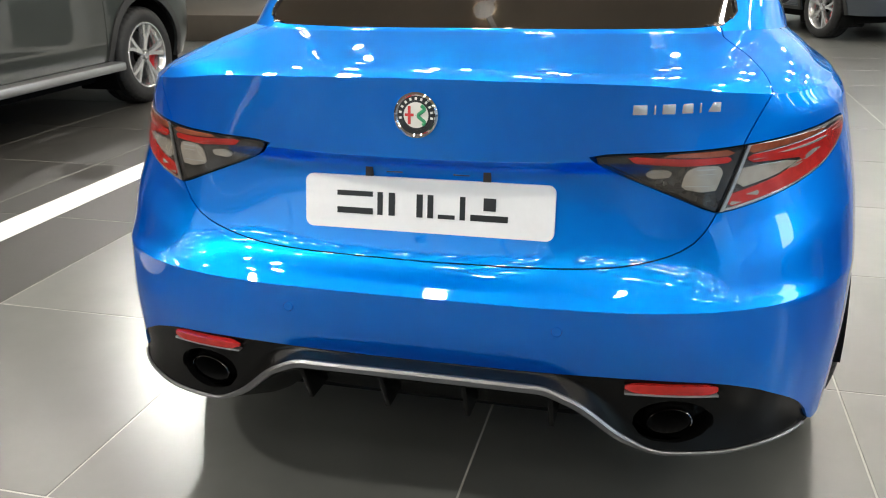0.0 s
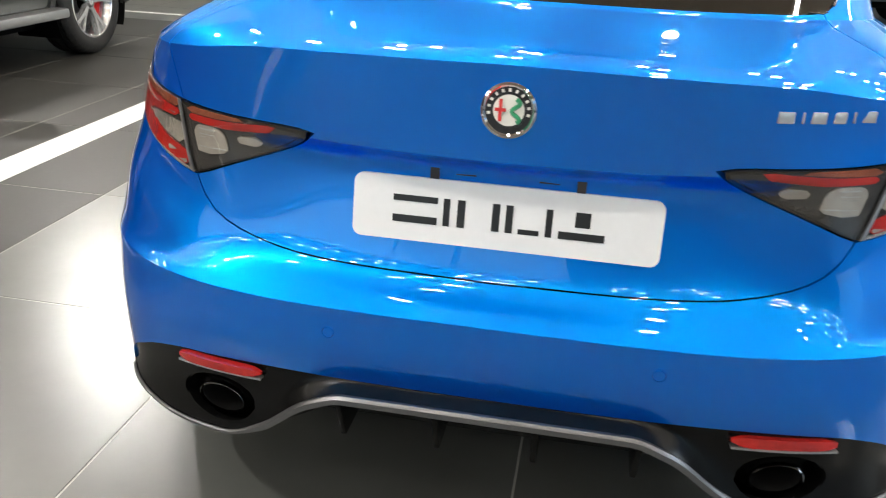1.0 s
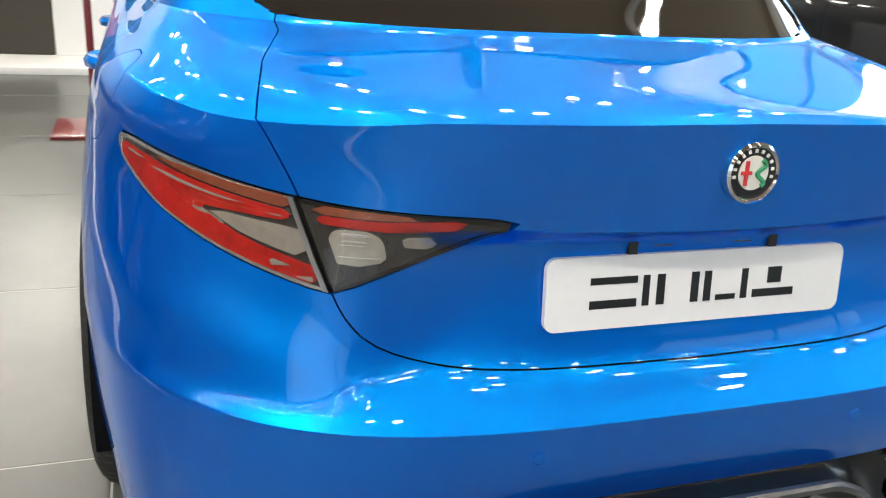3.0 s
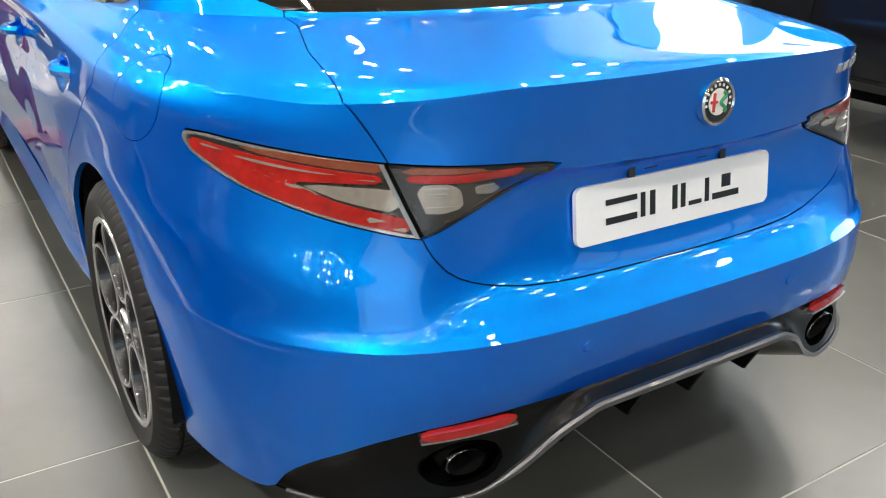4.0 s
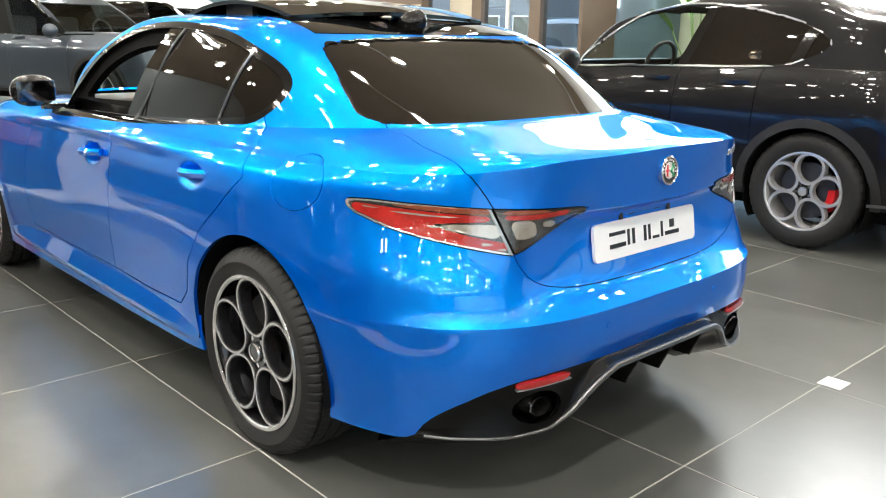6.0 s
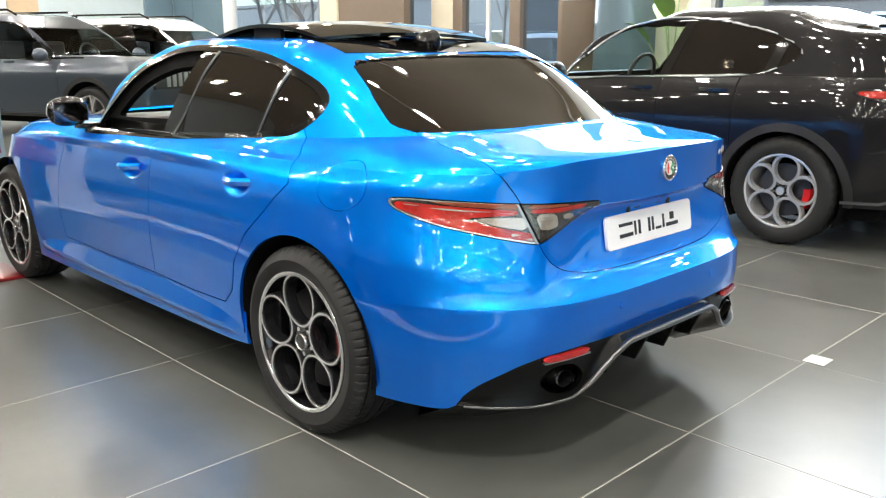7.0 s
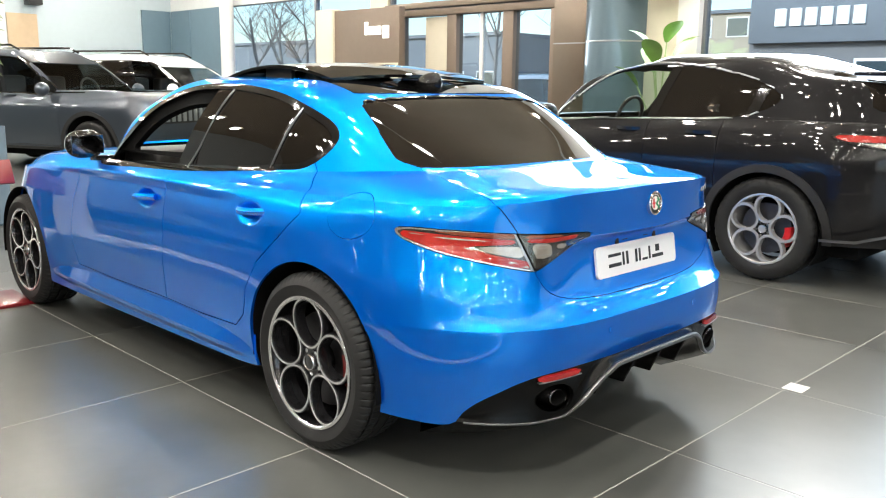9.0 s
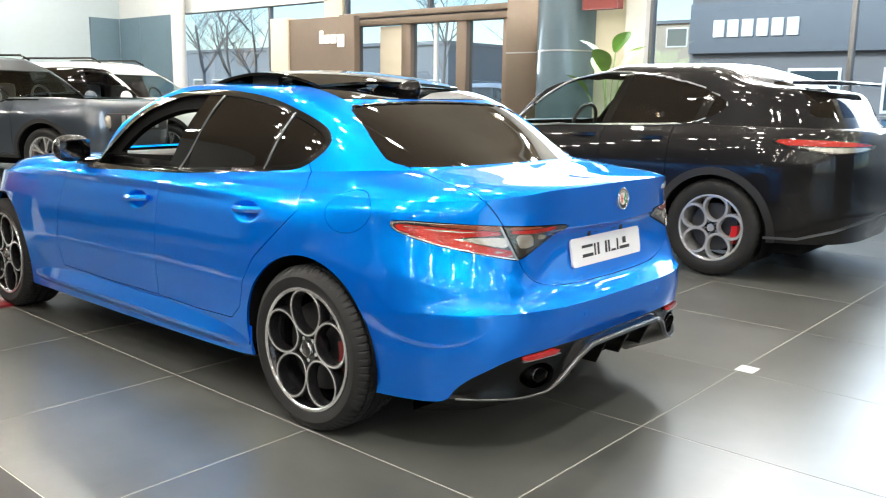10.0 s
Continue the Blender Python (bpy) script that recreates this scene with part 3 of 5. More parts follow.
def saloon():
    car = thing("blue_saloon_car", "glossy metallic blue four-door saloon car parked on the tiles", "car")
    full = shell(SALOON, .3, 2.35, 3.0, 2.6, 8, (58, 190, 40))
    for hy, hz in ((.381, .838), (1.262, .806)):
        d = np.hypot((full[0][:, 1] - hy) / .085, (full[0][:, 2] - hz + .004) / .042)
        dent = .022 * np.clip(1 - d, 0, 1) ** .6
        full[0][:, 0] -= np.sign(full[0][:, 0]) * np.where(np.abs(full[0][:, 0]) > .7, dent, 0)
    win = outline(WINDOW)
    f_win = lambda v: np.where(np.abs(v[:, 0]) > .5, win(v), -1.0)
    loop = [(x, z) for x, z in REARGLASS] + [(-x, z) for x, z in REARGLASS[::-1] if x > 0]
    loop = smooth_loop(loop, 5)
    f_rear = lambda v: np.where(v[:, 1] < .45, inside(loop, v[:, [0, 2]]), -1.0)
    f_front = lambda v: np.where(v[:, 1] > 1.25, np.minimum(np.minimum(.62 - np.abs(v[:, 0]) - (v[:, 2] - 1) * .25 + .05, v[:, 2] - 1.0), 1.30 - v[:, 2]), -1.0)
    arches = [arch(0.0, .33, .372), arch(2.82, .33, .368)]
    for a in arches:
        full = clip(full, -a(full[0]))
    tail_out, tail_in = tail_field(TAIL), tail_field(TAILSPLIT)

    # dark lining under the panels
    lining = full
    for f in (f_win, f_rear, f_front):
        lining = clip(lining, -f(lining[0]))
    part("inner_shell", lining, VOID, car, proud=-0.014)

    glass_side, rest = split(full, f_win)
    glass_rear, rest = split(rest, f_rear)
    glass_front, rest = split(rest, f_front)
    lights, rest = split(rest, tail_out, 0.0015)
    lid, rest = split(rest, lid_field, 0.0013)
    roof, rest = split(rest, lambda v: np.minimum(.505 - np.abs(v[:, 0]), v[:, 2] - 1.29), 0.0015)
    fuel, rest = split(rest, lambda v: np.where(v[:, 0] < -.5, .076 - np.hypot((v[:, 1] + .188) * .74, v[:, 2] - .885), -1.0), 0.0008)
    door_r = outline([(1.085, .365), (.75, .36), (.48, .37), (.41, .43), (.375, .55), (.30, .66), (.16, .78), (.06, .87), (.09, .95), (.16, 1.04), (.22, 1.11), (.35, 1.19), (.6, 1.25), (1.085, 1.27), (1.085, .8)], 1)
    door_f = outline([(2.04, .37), (1.6, .36), (1.085, .365), (1.085, .8), (1.085, 1.27), (1.3, 1.24), (1.5, 1.15), (1.70, 1.02), (1.84, .95), (1.98, .92), (2.06, .7), (2.08, .5)], 1)
    side = lambda f: (lambda v: np.where(np.abs(v[:, 0]) > .56, f(v), -1.0))
    rdoors, rest = split(rest, side(door_r), 0.002)
    fdoors, rest = split(rest, side(door_f), 0.002)
    bonnet, rest = split(rest, lambda v: np.where((v[:, 1] > 2.1) & (v[:, 2] > .7), np.minimum(.74 - np.abs(v[:, 0]), 3.3 - v[:, 1]), -1.0), 0.002)
    part("body", rest, BLUE, car, "metallic blue body shell", thick=0.012, sharp=28)
    part("boot_lid", lid, BLUE, car, "metallic blue boot lid", thick=0.012, sharp=28)
    part("bonnet", bonnet, BLUE, car, thick=0.012)
    part("roof_panel", roof, ROOFGLASS, car, "gloss black glass roof", thick=0.006)
    flap = part("fuel_flap", fuel, BLUE, car, "round blue fuel flap", thick=0.008)
    part("rear_window", glass_rear, TINT, car, "dark tinted rear window", proud=-0.004, thick=0.004)
    front_glass = part("windscreen", glass_front, CLEARGLASS, car, "clear windscreen", proud=-0.004)
    front_glass.visible_shadow = False
    # rubber surround of the rear window
    for mesh, m in ((clip(full, np.minimum(f_rear(full[0]) + .003, .004 - f_rear(full[0]))), PIANOBLACK),):
        part("rear_window_seal", mesh, m, car, proud=0.001, thick=0.006)
    for rd, fd, g, sgn in zip(sides(rdoors), sides(fdoors), sides(glass_side), (-1, 1)):
        rdoor = part("rear_door", rd, BLUE, car, "metallic blue rear door", thick=0.012)
        fdoor = part("front_door", fd, BLUE, car, "metallic blue front door", thick=0.012)
        cut = lambda lo, hi: clip(g, np.minimum(g[0][:, 1] - lo(g[0]), hi(g[0]) - g[0][:, 1]))
        lean_b = lambda v: 1.07 - (v[:, 2] - .93) * .55
        lean_c = lambda v: .44 - (v[:, 2] - .98) * .45
        big = lambda v: np.full(len(v), 9.0)
        part("rear_side_window", cut(lambda v: lean_c(v) + .008, lambda v: lean_b(v) - .01), TINT, rdoor, "dark tinted side window", proud=-0.006)
        part("quarter_window", cut(lambda v: -big(v), lambda v: lean_c(v) - .008), TINT, rdoor, "dark tinted quarter window", proud=-0.006)
        part("division_bar", cut(lambda v: lean_c(v) - .010, lambda v: lean_c(v) + .010), GLOSSBLACK, rdoor, proud=-0.003)
        part("pillar_trim", cut(lambda v: lean_b(v) - .012, lambda v: lean_b(v) + .11), TINT, rdoor, "gloss black pillar trim", proud=-0.003)
        # front side glass wound down: its thick inner surround shows
        opening = cut(lambda v: lean_b(v) + .10, big)
        part("inner_window_frame", clip(opening, np.minimum(.075 - win(opening[0]), opening[0][:, 2] - .985)), VOID, fdoor, "thick black inner window frame", proud=-0.02, thick=0.03)
        # the edge reflection beside each pillar, shaped as a thin satin strip
        for lean, off in ((lean_b, -.015), (lean_c, -.013)):
            near = np.abs(g[0][:, 1] - lean(g[0])) < .04
            zs = np.linspace(g[0][near, 2].min() + .012, g[0][near, 2].max() - .02, 14)
            bend = np.polyfit(g[0][near, 2], g[0][near, 0], 3)
            line = np.stack([np.polyval(bend, zs) - sgn * .002, lean(np.stack([zs, zs, zs], 1)) + off, zs], 1)
            part("pillar_edge", tube([tuple(p) for p in line], .0045, 6, False, (0, 1, 0)), SATIN, rdoor, "thin bright pillar edge")
        rim = clip(full, np.minimum(f_win(full[0]) + .004, .020 - f_win(full[0])))
        rim = clip(rim, sgn * rim[0][:, 0])
        part("window_frame", rim, GLOSSBLACK, rdoor, "gloss black window surround", proud=0.001, thick=0.012)
        for hy, hz, hx, door in ((.381, .838, .896, rdoor), (1.262, .806, .906, fdoor)):
            pts = [(sgn * (hx - .02 + .035 * math.sin(math.pi * t)), hy - .10 + .20 * t, hz + .006 - .012 * t) for t in np.linspace(0, 1, 12)]
            part("door_handle", sweep(pts, [(-.016, -.008), (-.019, .006), (-.010, .018), (.010, .016), (.015, .002), (.008, -.014)], False), BLUE, door, "body-coloured pull handle")
    # tail lights: outer and inner lamp on each side
    inner, outer = split(lights, tail_in, 0.0035)
    bands_out = {"red_lens": [(-.305, .861), (-.292, .842), (-.17, .803), (-.02, .775), (.118, .751), (.113, .776), (0, .797), (-.09, .822), (-.02, .827), (.078, .831), (.076, .844), (-.1, .853), (-.25, .860)],
                 "clear_wedge": [(-.075, .822), (0, .801), (.106, .783), (.084, .824)],
                 "light_guide": [(-.285, .857), (-.285, .853), (-.1, .840), (.078, .834), (.077, .838), (-.1, .845)],
                 "clear_slit": [(.046, .779), (.043, .768), (.115, .754), (.113, .766)]}
    bands_out["brown_band"] = [(-.24, .863), (-.1, .867), (.068, .863), (.075, .847), (-.1, .856), (-.20, .860)]
    bands_out["pale_line"] = [(-.16, .832), (-.04, .803), (-.03, .808), (-.13, .834)]
    bands_in = {"brown_band": [(.086, .860), (.094, .847), (.19, .848), (.26, .853), (.22, .857)],
                "red_band": [(.096, .846), (.102, .835), (.20, .833), (.315, .846), (.27, .852), (.19, .846)],
                "reversing_lamp": [(.118, .831), (.141, .779), (.192, .786), (.188, .832)],
                "side_lens": [(.206, .824), (.214, .802), (.246, .812), (.245, .826)]}
    for name, mesh, bands in (("outer_tail_light", outer, bands_out), ("inner_tail_light", inner, bands_in)):
        for piece, sgn in zip(sides(mesh), (-1, 1)):
            lamp = part(name, piece, SMOKELENS, car, "red and clear tail light with smoked housing", proud=0.0015, thick=0.02)
            for band, poly in bands.items():
                b = clip(piece, tail_field(poly)(piece[0]))
                part(band, b, REDLENS if "red" in band else BROWNLENS if "brown" in band else CLEARLENS, lamp, "red lens" if "red" in band else "brown red lens" if "brown" in band else "clear lens", proud=0.006 if "slit" in band or "guide" in band else 0.0045, thick=0.003)
            if "outer" in name:
                part("divider_trim", clip(piece, .010 + tail_in(piece[0])), SATIN, lamp, "silver divider strip", proud=0.005, thick=0.003)
            else:
                for k in range(6):
                    z = .785 + .008 * k
                    rib = clip(piece, np.minimum(tail_field([(.122, .828), (.143, .781), (.190, .788), (.186, .829)])(piece[0]), .0017 - np.abs(piece[0][:, 2] - z)))
                    if rib[1]:
                        part("lens_rib", rib, PALEALLOY, lamp, proud=0.006, thick=0.002)
            cover = part("lamp_cover", clip(piece, tail_out(piece[0]) - .004), LAMPCOVER, lamp, "clear glossy lamp cover", proud=0.010)
            cover.visible_shadow = False
            part("lamp_edge", clip(piece, .0065 - tail_out(piece[0])), MACHINED if "outer" in name else GLOSSBLACK, lamp, proud=0.003, thick=0.002)
    # plate with dark bars for its lettering
    tilt = pose(0, -.7775, .7275, -9)
    plate = part("number_plate", shifted(rounded_plate(.26, .055, .016), tilt), PLATEWHITE, car, "white plate with dark lettering bars")
    bars = [(-.190, -.113, .013, .0235), (-.190, -.113, -.0235, -.011), (-.103, -.092, -.0235, .0235), (-.079, -.066, -.0235, .0235), (-.020, -.007, -.0235, .0235),
            (.003, .015, -.0235, .0235), (.025, .060, -.0235, -.015), (.070, .081, -.0235, .0235), (.092, .168, -.0235, -.011), (.118, .143, -.002, .0235)]
    for x0, x1, z0, z1 in bars:
        part("lettering_bar", shifted(box(x0, x1, -.0075, -.0055, z0, z1), tilt), INKBLACK, plate, smooth=False)
    bracket = part("plate_bracket", shifted(box(-.13, -.115, -.004, .02, .05, .075), tilt), BLACKPLASTIC, plate)
    part("plate_bracket", shifted(box(-.115, .115, .006, .02, .057, .068, .002), tilt), BLACKPLASTIC, plate)
    for x in (-.07, .07):
        part("plate_lamp", shifted(box(x - .018, x + .018, .000, .012, .064, .072, .002), tilt), DARKCHROME, plate)
    part("plate_bracket", shifted(box(.115, .13, -.004, .02, .05, .075), tilt), BLACKPLASTIC, plate)
    # round badge
    up = pose(0, -.834, .924, -4)
    badge = part("badge", moved(revolve([(.0005, -.006), (.036, -.006), (.037, .004)], 40, "y"), up), INKBLACK, car, "round enamel badge with chrome ring")
    for k in range(11):
        a = radians(-10 + 20 * k)
        part("lettering_bar", shifted(box(-.002, .002, -.0075, -.0055, .0285, .0335), up @ pose(0, 0, 0, 0, math.degrees(a) - 90)), BADGEWHITE, badge, smooth=False)
    part("badge_ring", moved(revolve([(.036, .004), (.036, -.008), (.039, -.011), (.043, -.008), (.044, .004)], 40, "y"), up), CHROME, badge)
    part("badge_line", moved(revolve([(.0255, -.005), (.026, -.0075), (.028, -.0075), (.0285, -.005)], 32, "y"), up), INKBLACK, badge)
    part("badge_field", moved(revolve([(.0005, -.0075), (.024, -.0075), (.0245, -.005)], 32, "y"), up), BADGEWHITE, badge)
    part("badge_shape", shifted(box(-.015, -.010, -.010, -.007, -.017, .017), up), BADGERED, badge, smooth=False)
    part("badge_shape", shifted(box(-.021, -.004, -.0098, -.007, -.002, .003), up), BADGERED, badge, smooth=False)
    pts = [(.011 + .006 * math.sin(t * 9), -.009, .018 - .036 * t) for t in np.linspace(0, 1, 20)]
    part("badge_shape", moved(tube(pts, .0035, 6, False, (0, 1, 0)), up), BADGEGREEN, badge)
    # chrome bars of the model lettering
    x = .395
    for wd in (.032, .009, .030, .026, .009, .030):
        y = .3 - 1.137 * (1 - ((x + wd / 2) / .866) ** 3.1) ** (1 / 3.1)
        part("lettering_bar", shifted(box(0, wd - .006, -.005, .004, -.009, .009, .0015), pose(x, y + .002 - .10 * wd, .940, -3, 0, 17)), PALEALLOY, car, "chrome lettering bar")
        x += wd + .005
    # wheels
    for y, zc in ((0.0, .33), (2.82, .33)):
        wheel("wheel", .33, .245, .235, car, pose(-.795 if y else -.80, y, zc, 18 if y else 0))
        wheel("wheel", .33, .245, .235, car, pose(.795 if y else .80, y, zc, 0, 0, 180))
        for sgn in (-1, 1):
            v, f = revolve([(.375, 0), (.375, .35), (.05, .35)], 40, "x")
            v = v * (-sgn, 1, 1) + (sgn * .905, y, zc)
            part("wheel_housing", clip((v, f), v[:, 2] - .27), VOID, car)
    under = part("underbody", box(-.55, .55, -.60, 3.3, .17, .30, .03), VOID, car)
    part("underbody_pan", box(-.86, .86, .42, 2.38, .19, .30, .02), VOID, car)
    # lower rear panel, silver strip, reflectors, exhausts
    xs = np.linspace(-.80, .80, 97)
    sx = np.abs(xs)
    bow = lambda depth, wide, n: .3 - depth * np.clip(1 - (sx / wide) ** n, 0, 1) ** (1 / n)
    hem_z = pchip([(0, .417), (.40, .418), (.56, .411), (.66, .391), (.703, .369), (.753, .334), (.785, .294), (.80, .266)], sx)
    hem_y = bow(1.146, .893, 4.4)
    strip_z = pchip([(0, .404), (.25, .400), (.31, .377), (.42, .290), (.50, .259), (.60, .257), (.70, .262), (.80, .264)], sx)
    strip_y = bow(1.15, .893, 4.4) - pchip([(0, .040), (.28, .034), (.42, .008), (.6, .004), (.8, .002)], sx)
    rows = []
    for t in np.linspace(0, 1, 9):
        yy = hem_y * (1 - t) + strip_y * t + .010 * math.sin(math.pi * t)
        rows.append(np.stack([xs, yy, hem_z * (1 - t) + strip_z * t], 1))
    g = np.array(rows)
    r, c = g.shape[:2]
    panel = (g.reshape(-1, 3), [(i * c + k, (i + 1) * c + k, (i + 1) * c + k + 1, i * c + k + 1) for i in range(r - 1) for k in range(c - 1)])
    v = panel[0]
    panel = clip(panel, np.hypot((np.abs(v[:, 0]) - .512) / .078, (v[:, 2] - .322) / .045) - 1)
    part("lower_rear_panel", panel, PIANOBLACK, car, "black plastic lower rear panel", thick=0.02)
    rows = [np.stack([xs, strip_y, strip_z - .004], 1), np.stack([xs, strip_y + .05, strip_z - .03], 1), np.stack([xs * .97, np.minimum(strip_y + .20, -.45), np.minimum(strip_z - .10, .24)], 1),
            np.stack([xs * .9, np.full_like(xs, -.40), np.full_like(xs, .18)], 1)]
    g = np.array(rows)
    part("diffuser", (g.reshape(-1, 3), [(i * c + k, (i + 1) * c + k, (i + 1) * c + k + 1, i * c + k + 1) for i in range(3) for k in range(c - 1)]), PIANOBLACK, car, "black plastic diffuser")
    pts = np.stack([xs, strip_y - .004, strip_z], 1)
    prof = [(-.006, -.008), (-.006, .006), (.004, .008), (.009, .003), (.009, -.007)]
    mid = sx < .79
    v, f = sweep(pts[mid], prof, False)
    v = v.reshape(-1, len(prof), 3)
    slim = pchip([(0, 1.0), (.30, 1.0), (.40, .95), (.47, .50), (.60, .42), (.80, .38)], sx[mid])[:, None, None]
    v = (pts[mid][:, None] + (v - pts[mid][:, None]) * slim).reshape(-1, 3)
    part("silver_strip", (v, f), DARKSATIN, car, "satin grey strip along the diffuser edge")
    for fx in (-.27, -.09, .09, .27):
        fin = box(fx - .006, fx + .006, -.86, -.60, .27, .385, .004)
        for w in fin.verts:
            if w.co.z < .3:
                w.co.y += .05
        part("diffuser_fin", fin, PIANOBLACK, car)
    for sgn in (-1, 1):
        pts = [(sgn * x, .3 - 1.153 * (1 - (x / .893) ** 4.4) ** (1 / 4.4), .402 - .003 * t) for t, x in zip(np.linspace(0, 1, 12), np.linspace(.415, .592, 12))]
        v, f = sweep(pts, [(-.008, -.009), (-.008, .007), (.006, .009), (.008, -.009)], False)
        v = v.reshape(12, 4, 3)
        for k, q in ((0, .35), (1, .85), (10, .9), (11, .5)):
            v[k] = np.array(pts[k]) + (v[k] - np.array(pts[k])) * q
        part("reflector", (v.reshape(-1, 3), f), REDLENS, car, "red rear reflector")
        part("reflector_trim", sweep([(p[0], p[1] - .001, p[2] - .011) for p in pts], [(-.006, -.002), (-.006, .002), (.008, .002), (.008, -.002)], False), SATIN, car, "thin silver trim line")
        n = 40
        for name, m, prof in (("exhaust_rim", DARKCHROME, [(.94, -.820), (.98, -.826), (1.03, -.824), (1.05, -.814)]), ("exhaust_tip", GLOSSBLACK, [(1.05, -.815), (1.10, -.800), (1.10, -.60)]), ("exhaust_bore", VOID, [(.95, -.820), (.92, -.79), (.90, -.66), (.01, -.65)])):
            v, f = revolve(prof, n, "y")
            a, b = v[:, 0] * .045, v[:, 2] * .029
            v[:, 0], v[:, 2] = sgn * (.505 + .955 * a - .295 * b), .322 + .955 * b + .295 * a
            part(name, (v, f if sgn > 0 else [q[::-1] for q in f]), m, car, "slanted oval exhaust tip" if m == GLOSSBLACK else "dark chrome exhaust rim" if m == DARKCHROME else "")
        v, f = revolve([(1.0, -.80), (.97, -.775), (.90, -.73), (.01, -.72)], 40, "y")
        v[:, 0], v[:, 2] = v[:, 0] * .080 + sgn * .512, v[:, 2] * .047 + .322
        part("exhaust_recess", (v, f), PIANOBLACK, car, "dark recess round the exhaust")
    for sgn in (-1, 1):
        ys = np.linspace(.36, 2.44, 40)
        out = .026 * np.clip(np.minimum(ys - .36, 2.44 - ys) / .25, 0, 1) ** .6
        g = np.concatenate([np.stack([sgn * (.898 + o), ys, np.full_like(ys, z)], 1) for o, z in ((out * .1, .352), (out * .55, .318), (out, .282), (out * .8, .262), (out * .1 - .012, .222))])
        n = len(ys)
        skirt = (g, [(i * n + k, i * n + k + 1, (i + 1) * n + k + 1, (i + 1) * n + k) for i in range(4) for k in range(n - 1)])
        part("side_skirt", skirt, BLUE, car, "metallic blue side skirt", sharp=20)
    for x in (-.28, .28):
        part("parking_sensor", moved(revolve([(.0005, -.0015), (.0095, -.0015), (.0105, .0005), (.0105, .004)], 24, "y"), pose(x, -.8678, .518)), BLUE, car, "round body-coloured parking sensor")
        part("sensor_ring", moved(revolve([(.0105, .002), (.0110, -.0008), (.0122, -.0008), (.0125, .003)], 24, "y"), pose(x, -.8678, .518)), BLUE, car)
    # mirrors, aerial, raised roof glass
    for sgn in (-1, 1):
        mir = bmesh.new()
        bmesh.ops.create_uvsphere(mir, u_segments=20, v_segments=14, radius=1)
        for w in mir.verts:
            p = w.co
            p.x, p.y, p.z = (abs(p.x) ** .8 * (1 if p.x > 0 else -1)) * .098, p.y * (.075 if p.y > 0 else .03), (abs(p.z) ** .85 * (1 if p.z > 0 else -1)) * .070
        mirror = part("door_mirror", shifted(mir, pose(sgn * .90, 1.87, 1.01)), GLOSSBLACK, car, "gloss black door mirror")
        part("mirror_glass", shifted(box(-.080, .080, -.034, -.028, -.046, .046, .003), pose(sgn * .90, 1.87, 1.01)), DARKCHROME, mirror)
        part("mirror_arm", shifted(box(-.12, .02, -.02, .03, -.06, -.035, .01), pose(sgn * .80 + .05, 1.87, .985)), GLOSSBLACK, mirror)
    fin = bmesh.new()
    bmesh.ops.create_uvsphere(fin, u_segments=24, v_segments=16, radius=1)
    for w in fin.verts:
        back = max(w.co.z, 0)
        w.co = Vector((w.co.x * (.036 - .018 * back), w.co.y * (.050 if w.co.y < 0 else .10) - .012 * back, w.co.z * .047))
    part("aerial_fin", shifted(fin, pose(0, .30, 1.333)), AERIALBLACK, car, "rounded black roof aerial")
    rows = []
    for y in np.linspace(.42, 1.22, 12):
        for x in np.linspace(-.47, .47, 13):
            rows.append((x, y, 1.425 - .10 * (x * x) - .055 * ((y - .82) / .4) ** 2))
    g = np.array(rows)
    pane = part("raised_sunroof", (g, [(i * 13 + k, i * 13 + k + 1, (i + 1) * 13 + k + 1, (i + 1) * 13 + k) for i in range(11) for k in range(12)]), ROOFGLASS, car, "raised black glass sunroof panel", thick=0.014)
    for x in (-.42, .42):
        part("sunroof_arm", box(x - .012, x + .012, .75, .95, 1.335, 1.395, .004), BLACKPLASTIC, pane)
    # cabin
    for sgn in (-1, 1):
        part("door_card", shifted(box(-.02, .02, .45, 1.95, .40, .905, .015), pose(sgn * .825, 0, 0)), LEATHER, car, "dark inner door lining")
    part("dashboard", box(-.68, .68, 1.55, 1.95, .70, .985, .06, 3), LEATHER, car, "dark dashboard")
    ring = [(-.36 + .18 * math.cos(t), 1.44 - .05 * math.sin(t), .90 + .17 * math.sin(t)) for t in np.linspace(0, 2 * math.pi, 30, endpoint=False)]
    part("steering_wheel", tube(ring, .016, 8, True, (0, 1, .3)), LEATHER, car)
    for x in (-.37, .37):
        seat = part("front_seat", box(x - .25, x + .25, .72, 1.25, .40, .56, .06, 3), LEATHER, car, "dark leather front seat")
        back = box(x - .24, x + .24, .62, .78, .50, 1.08, .06, 3)
        for w in back.verts:
            w.co.y -= (w.co.z - .5) * .22
        part("seat_back", back, LEATHER, seat)
        part("headrest", box(x - .13, x + .13, .50, .60, 1.08, 1.24, .04, 3), LEATHER, seat)
    part("rear_bench", box(-.62, .62, -.05, .45, .40, .60, .05), LEATHER, car)
    part("cabin_floor", box(-.80, .80, -.1, 2.2, .30, .38), VOID, car)
    return car


saloon()

